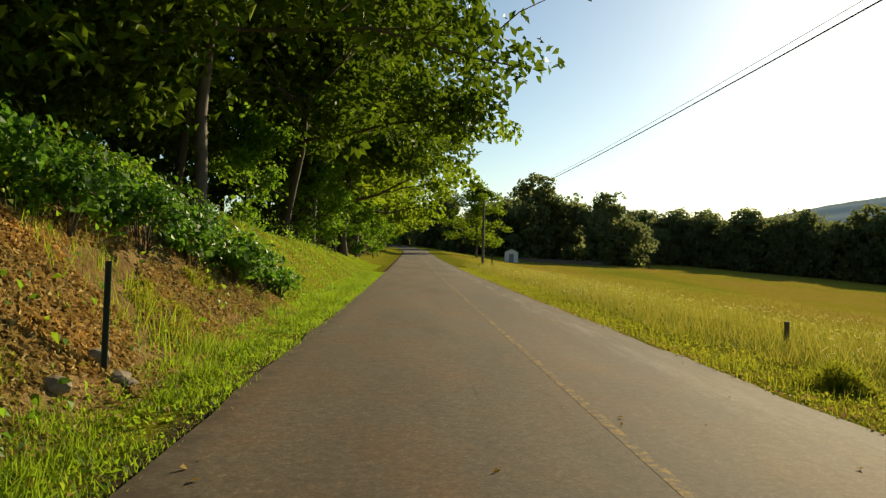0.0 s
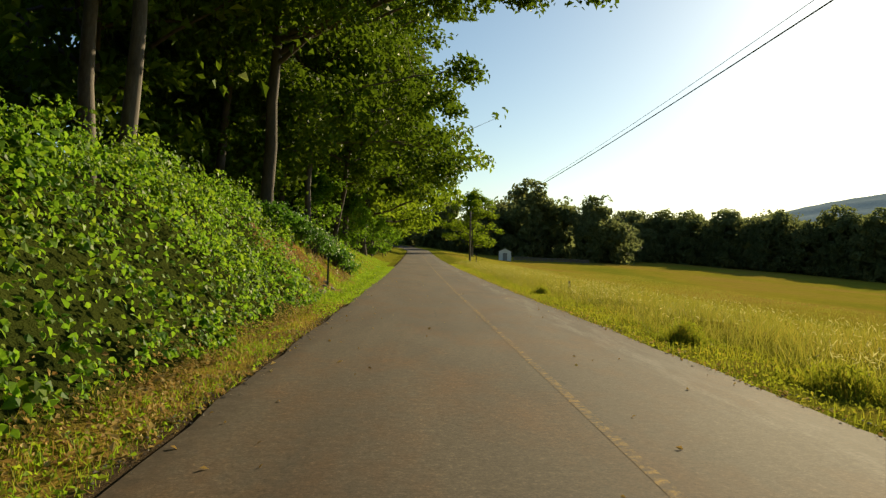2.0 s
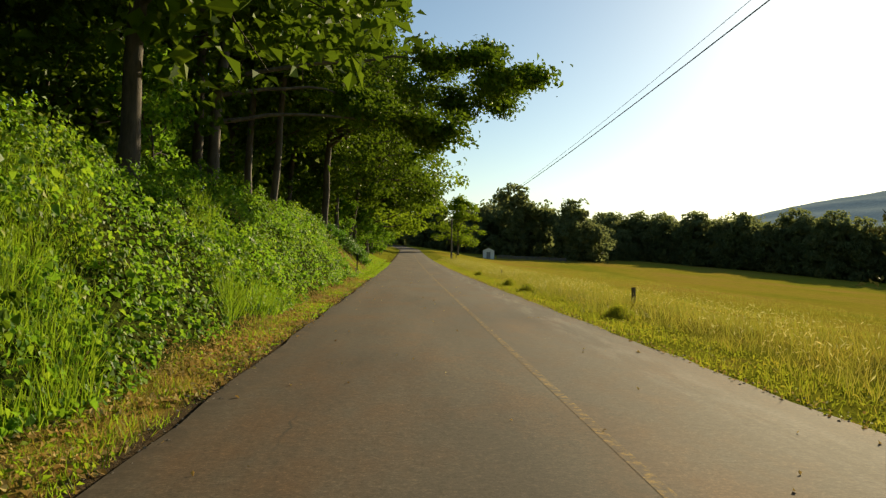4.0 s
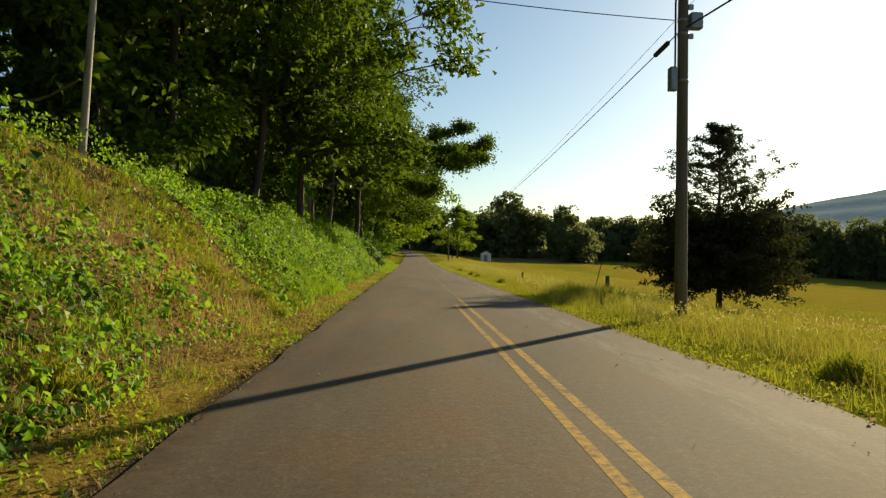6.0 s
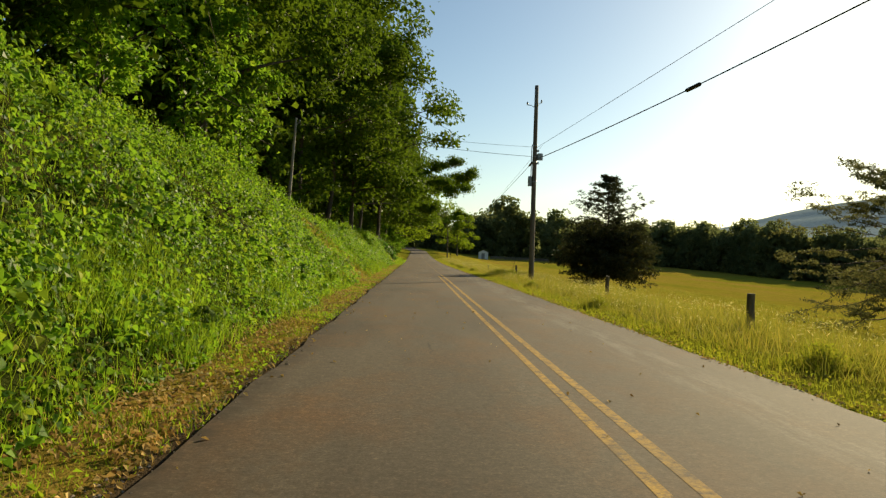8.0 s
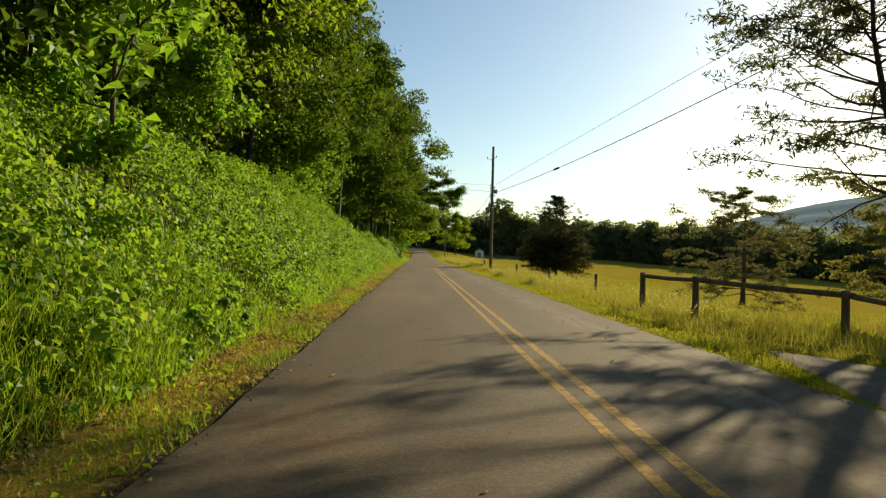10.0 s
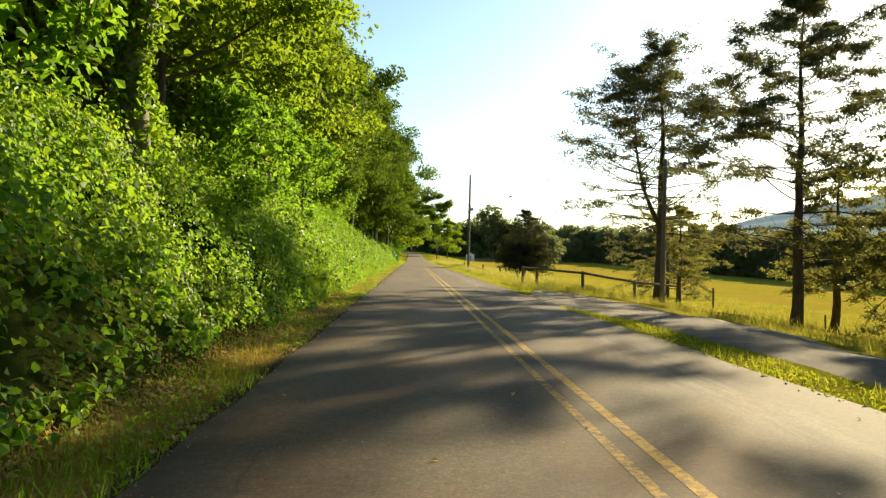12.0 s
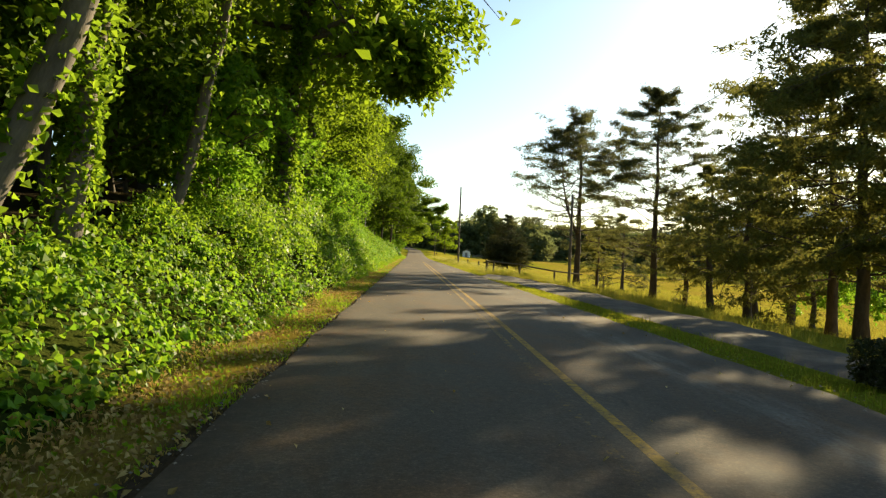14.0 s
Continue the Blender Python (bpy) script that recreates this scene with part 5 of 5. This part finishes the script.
def rail_fence():
    ob = thing("rail_fence", "weathered grey wooden post-and-rail fence by the driveway", "fence")
    spots = [(6.4, -92.0), (6.65, -95.2), (8.35, -98.4), (11.4, -96.9)]
    tops = []
    for k, (x, y) in enumerate(spots):
        z = float(land(x, y))
        h = 1.02
        post = part("post", mesh_of("post", *tube([(0, 0, -0.3), (0, 0, 0.3), (0.004, 0, 0.75), (0, 0, h)], [0.085, 0.08, 0.078, 0.076], 10), FENCE_WOOD), ob, at=pose(x, y, z, 0, 1.2 * math.sin(k * 3), 0))
        tops.append(np.array([x, y, z + h - 0.09]))
    for a, b in zip(tops, tops[1:]):
        d = (b - a) / np.linalg.norm(b - a)
        p = [a - d * 0.12 + np.array([0, -0.09, 0]), (a + b) / 2 + np.array([0, -0.09, -0.02]), b + d * 0.12 + np.array([0, -0.09, 0])]
        part("rail", mesh_of("rail", *tube(p, [0.062, 0.058, 0.06], 8), FENCE_WOOD), ob)
    end = tops[-1]
    part("rail", mesh_of("rail", *tube([end + np.array([-0.1, -0.1, 0]), end + np.array([2.4, 0.5, -0.22])], [0.06, 0.055], 8), FENCE_WOOD), ob)
    return ob


rail_fence()


def sign_post():
    ob = thing("sign_post", "thin dark green steel post at the foot of the bank", "post", at=pose(-3.03, 7.2, float(land(-3.03, 7.2)), 0, 1, 20))
    v, f = joined([block(-0.03, -0.018, -0.02, 0.02, -0.3, 1.12), block(0.018, 0.03, -0.02, 0.02, -0.3, 1.12), block(-0.03, 0.03, 0.012, 0.022, -0.3, 1.12)])
    part("channel", mesh_of("channel", v, f, GREEN_POST), ob)
    return ob


sign_post()


def letter_box():
    ob = thing("mailbox", "dark metal mailbox on a wooden post at the meadow edge", "mailbox", at=pose(7.4, 64.5, float(land(7.4, 64.5)), 0, 0, 0))
    part("post", mesh_of("post", *block(-0.05, 0.05, -0.05, 0.05, -0.3, 1.0, 0.008), FENCE_WOOD), ob)
    a = np.linspace(0, np.pi, 9)
    ring = [(-0.12, 0), *[(-0.12 * math.cos(t), 0.12 + 0.12 * math.sin(t)) for t in a], (0.12, 0)]
    k = len(ring)
    v = [(px * s, y, 1.0 + 0.12 + (pz - 0.12) * s) for y, s in ((-0.26, 0.01), (-0.26, 1), (0.26, 1), (0.26, 0.01)) for px, pz in ring]
    f = [(l * k + j, l * k + (j + 1) % k, (l + 1) * k + (j + 1) % k, (l + 1) * k + j) for l in range(3) for j in range(k)]
    part("box", mesh_of("box", np.array(v), np.array(f), BLACK), ob)
    return ob


letter_box()


def shed(x, y):
    z = float(land(x, y))
    ob = thing("shed", "small white gabled shed at the far edge of the meadow", "shed", at=pose(x, y, z, 0, 0, -8))
    part("wall", mesh_of("wall", *block(-1.7, 1.7, -2, 2, -0.3, 2.5), SIDING), ob)
    prof = [(-1.95, 2.4), (0, 3.3), (1.95, 2.4), (1.95, 2.52), (0, 3.44), (-1.95, 2.52)]
    v = np.array([(px, yy, pz) for yy in (-2.2, 2.2) for px, pz in prof])
    f = [(j, (j + 1) % 6, 6 + (j + 1) % 6, 6 + j) for j in range(6)] + [(0, 1, 4, 5), (1, 2, 3, 4), (11, 10, 7, 6), (10, 9, 8, 7)]
    part("roof", mesh_of("roof", v, np.array(f), ROOFING), ob)
    part("gable", mesh_of("gable", np.array([(-1.7, -2.0, 2.5), (1.7, -2.0, 2.5), (0.02, -2.0, 3.3), (-0.02, -2.0, 3.3), (-1.7, -1.9, 2.5), (1.7, -1.9, 2.5), (0.02, -1.9, 3.3), (-0.02, -1.9, 3.3)]),
                            np.array([(0, 1, 2, 3), (7, 6, 5, 4), (0, 4, 5, 1), (1, 5, 6, 2), (3, 2, 6, 7), (0, 3, 7, 4)]), SIDING), ob)
    part("door", mesh_of("door", *block(-0.6, 0.6, -2.06, -2.003, 0, 2.1), ROOFING), ob, "grey shed door")
    return ob


shed(25.6, 180)


def far_fence():
    ob = thing("far_fence", "low brown board fence across the meadow", "fence")
    a, b = np.array([29.0, 186.0]), np.array([54.0, 198.0])
    n = 12
    last = None
    for k in range(n + 1):
        p = a + (b - a) * k / n
        z = float(land(*p))
        part("post", mesh_of("post", *block(-0.08, 0.08, -0.08, 0.08, -0.3, 1.4), FENCE_WOOD), ob, at=pose(p[0], p[1], z))
        if last is not None:
            for h in (0.45, 0.8, 1.15):
                part("rail", mesh_of("rail", *tube([(last[0][0], last[0][1] - 0.1, last[1] + h), (p[0], p[1] - 0.1, z + h)], 0.15, 6), FENCE_WOOD), ob)
        last = (p, z)
    return ob


far_fence()


# fallen sticks on the bank, stones at the bank foot
def fallen(x, y, length, turn, tilt, r0, seed):
    r = np.random.default_rng(seed)
    p = branch_path((0, 0, 0), (1, 0, 0), length, 0.0, r, 7)
    ob = tagged(new("fallen_branch", mesh_of("fallen_branch", *tube(p, np.linspace(r0, r0 * 0.4, len(p)), 7), BARK_PALE, True)), "bare pale fallen branch lying on the overgrown bank", "branch", "fallen branches")
    ob.matrix_basis = pose(x, y, float(land(x, y)) + 0.75, 0, tilt, turn)
    return ob


for k, (x, y, l, t, ti, r0) in enumerate([(-8.4, -58.5, 3.2, 20, 16, 0.05), (-8.8, -57.0, 2.6, 35, 10, 0.045), (-8.3, -46.5, 2.2, -10, 8, 0.04), (-7.4, -108.5, 2.4, 30, 12, 0.05)]):
    fallen(x, y, l, t, ti, r0, 200 + k)


def stone(x, y, size, seed):
    r = np.random.default_rng(seed)
    bm = bmesh.new()
    bmesh.ops.create_icosphere(bm, subdivisions=2, radius=size)
    for v in bm.verts:
        k = 1 + 0.25 * noise.noise(v.co * (2.2 / size) + Vector((seed, 0, 0)))
        v.co = Vector((v.co.x * 1.3 * k, v.co.y * k, v.co.z * 0.7 * k))
    me = bpy.data.meshes.new("stone")
    bm.to_mesh(me)
    bm.free()
    me.materials.append(STONE)
    ob = tagged(new("stone", me), "pale brown stone half bedded in the earth bank", "stone", "stones at the bank foot")
    ob.matrix_basis = pose(x, y, float(land(x, y)) + size * 0.2, 0, 0, r.uniform(0, 360))


for k in range(14):
    rr = random.Random(300 + k)
    stone(-2.95 - rr.uniform(-0.15, 0.5), rr.uniform(1.5, 7.5), rr.uniform(0.06, 0.2), 300 + k)


def leafy_bush(x, y, wide, tall, seed, label):
    """A rounded bush of arching stems with large leaves, most of them near its outside."""
    r = np.random.default_rng(seed)
    ob = thing("shrub", label, "shrub", "bushes on the bank", at=pose(x, y, float(land(x, y)), 0, 0, seed * 50))
    stems, tips = [], []
    for k in range(26):
        a, d = r.uniform(0, 2 * np.pi), wide * r.uniform(0.25, 1.0)
        up = tall * np.sqrt(max(0.06, 1.08 - (d / wide) ** 2)) * r.uniform(0.7, 1.1)
        p = np.array([(0.1 * math.cos(a), 0.1 * math.sin(a), -0.1), (0.5 * d * math.cos(a), 0.5 * d * math.sin(a), up * 0.75), (d * math.cos(a), d * math.sin(a), up)])
        stems.append(tube(p, [0.014, 0.009, 0.004], 4, False))
        tips += [p[2], 0.5 * (p[1] + p[2])]
    tips = np.array(tips)
    n = int(1500 * wide * wide)
    c = tips[r.integers(0, len(tips), n)] + r.normal(size=(n, 3)) * np.array([0.17, 0.17, 0.13])
    c[:, 2] = np.maximum(c[:, 2], land(x + c[:, 0], y + c[:, 1]) - float(land(x, y)) + 0.03)
    face = c * np.array([1, 1, 0.6])
    face = 0.8 * face / (np.linalg.norm(face, axis=1)[:, None] + 0.1) + np.array([0.25, 0, 0.25])
    part("foliage", mesh_of("foliage", *ovate(c, r.uniform(0.08, 0.15, n), 0.2, 0.7, r, face), LEAF_BUSH), ob)
    part("stem", mesh_of("stem", *joined(stems), BARK), ob)
    return ob


for k, (x, y, w, h) in enumerate([(-4.9, 6.0, 0.9, 0.8), (-4.75, 7.7, 0.95, 0.85), (-4.5, 9.4, 0.95, 0.9), (-4.2, 11.2, 0.9, 0.85), (-3.95, 12.9, 0.85, 0.85), (-3.7, 14.5, 0.85, 0.8), (-3.45, 16.0, 0.75, 0.7), (-3.25, 17.4, 0.55, 0.5)]):
    leafy_bush(x, y, w, h, 500 + k, "dark green broad-leaved bush overhanging the bare earth bank")


def low_shrub():
    r = np.random.default_rng(77)
    ob = thing("shrub", "low dark evergreen shrub on the grass beside the driveway", "shrub", at=pose(5.85, -145.3, float(land(5.85, -145.3)), 0, 0, 6))
    n = 5000
    p = r.uniform(-1, 1, (n, 3))
    k = (np.abs(p) ** 4).sum(1) < 1
    p = p[k] * np.array([0.6, 0.42, 0.3]) + np.array([0, 0, 0.32])
    part("foliage", mesh_of("foliage", *leaves(p, 0.07, 0.2, 0.5, r), CEDAR), ob)
    stems = [tube([(0, 0, -0.1), (0.2 * math.cos(a), 0.15 * math.sin(a), 0.2), (0.4 * math.cos(a), 0.3 * math.sin(a), 0.5)], [0.02, 0.014, 0.006], 5, False) for a in (0, 1.3, 2.6, 3.9, 5.2)]
    part("stem", mesh_of("stem", *joined(stems), BARK), ob)
    return ob


low_shrub()
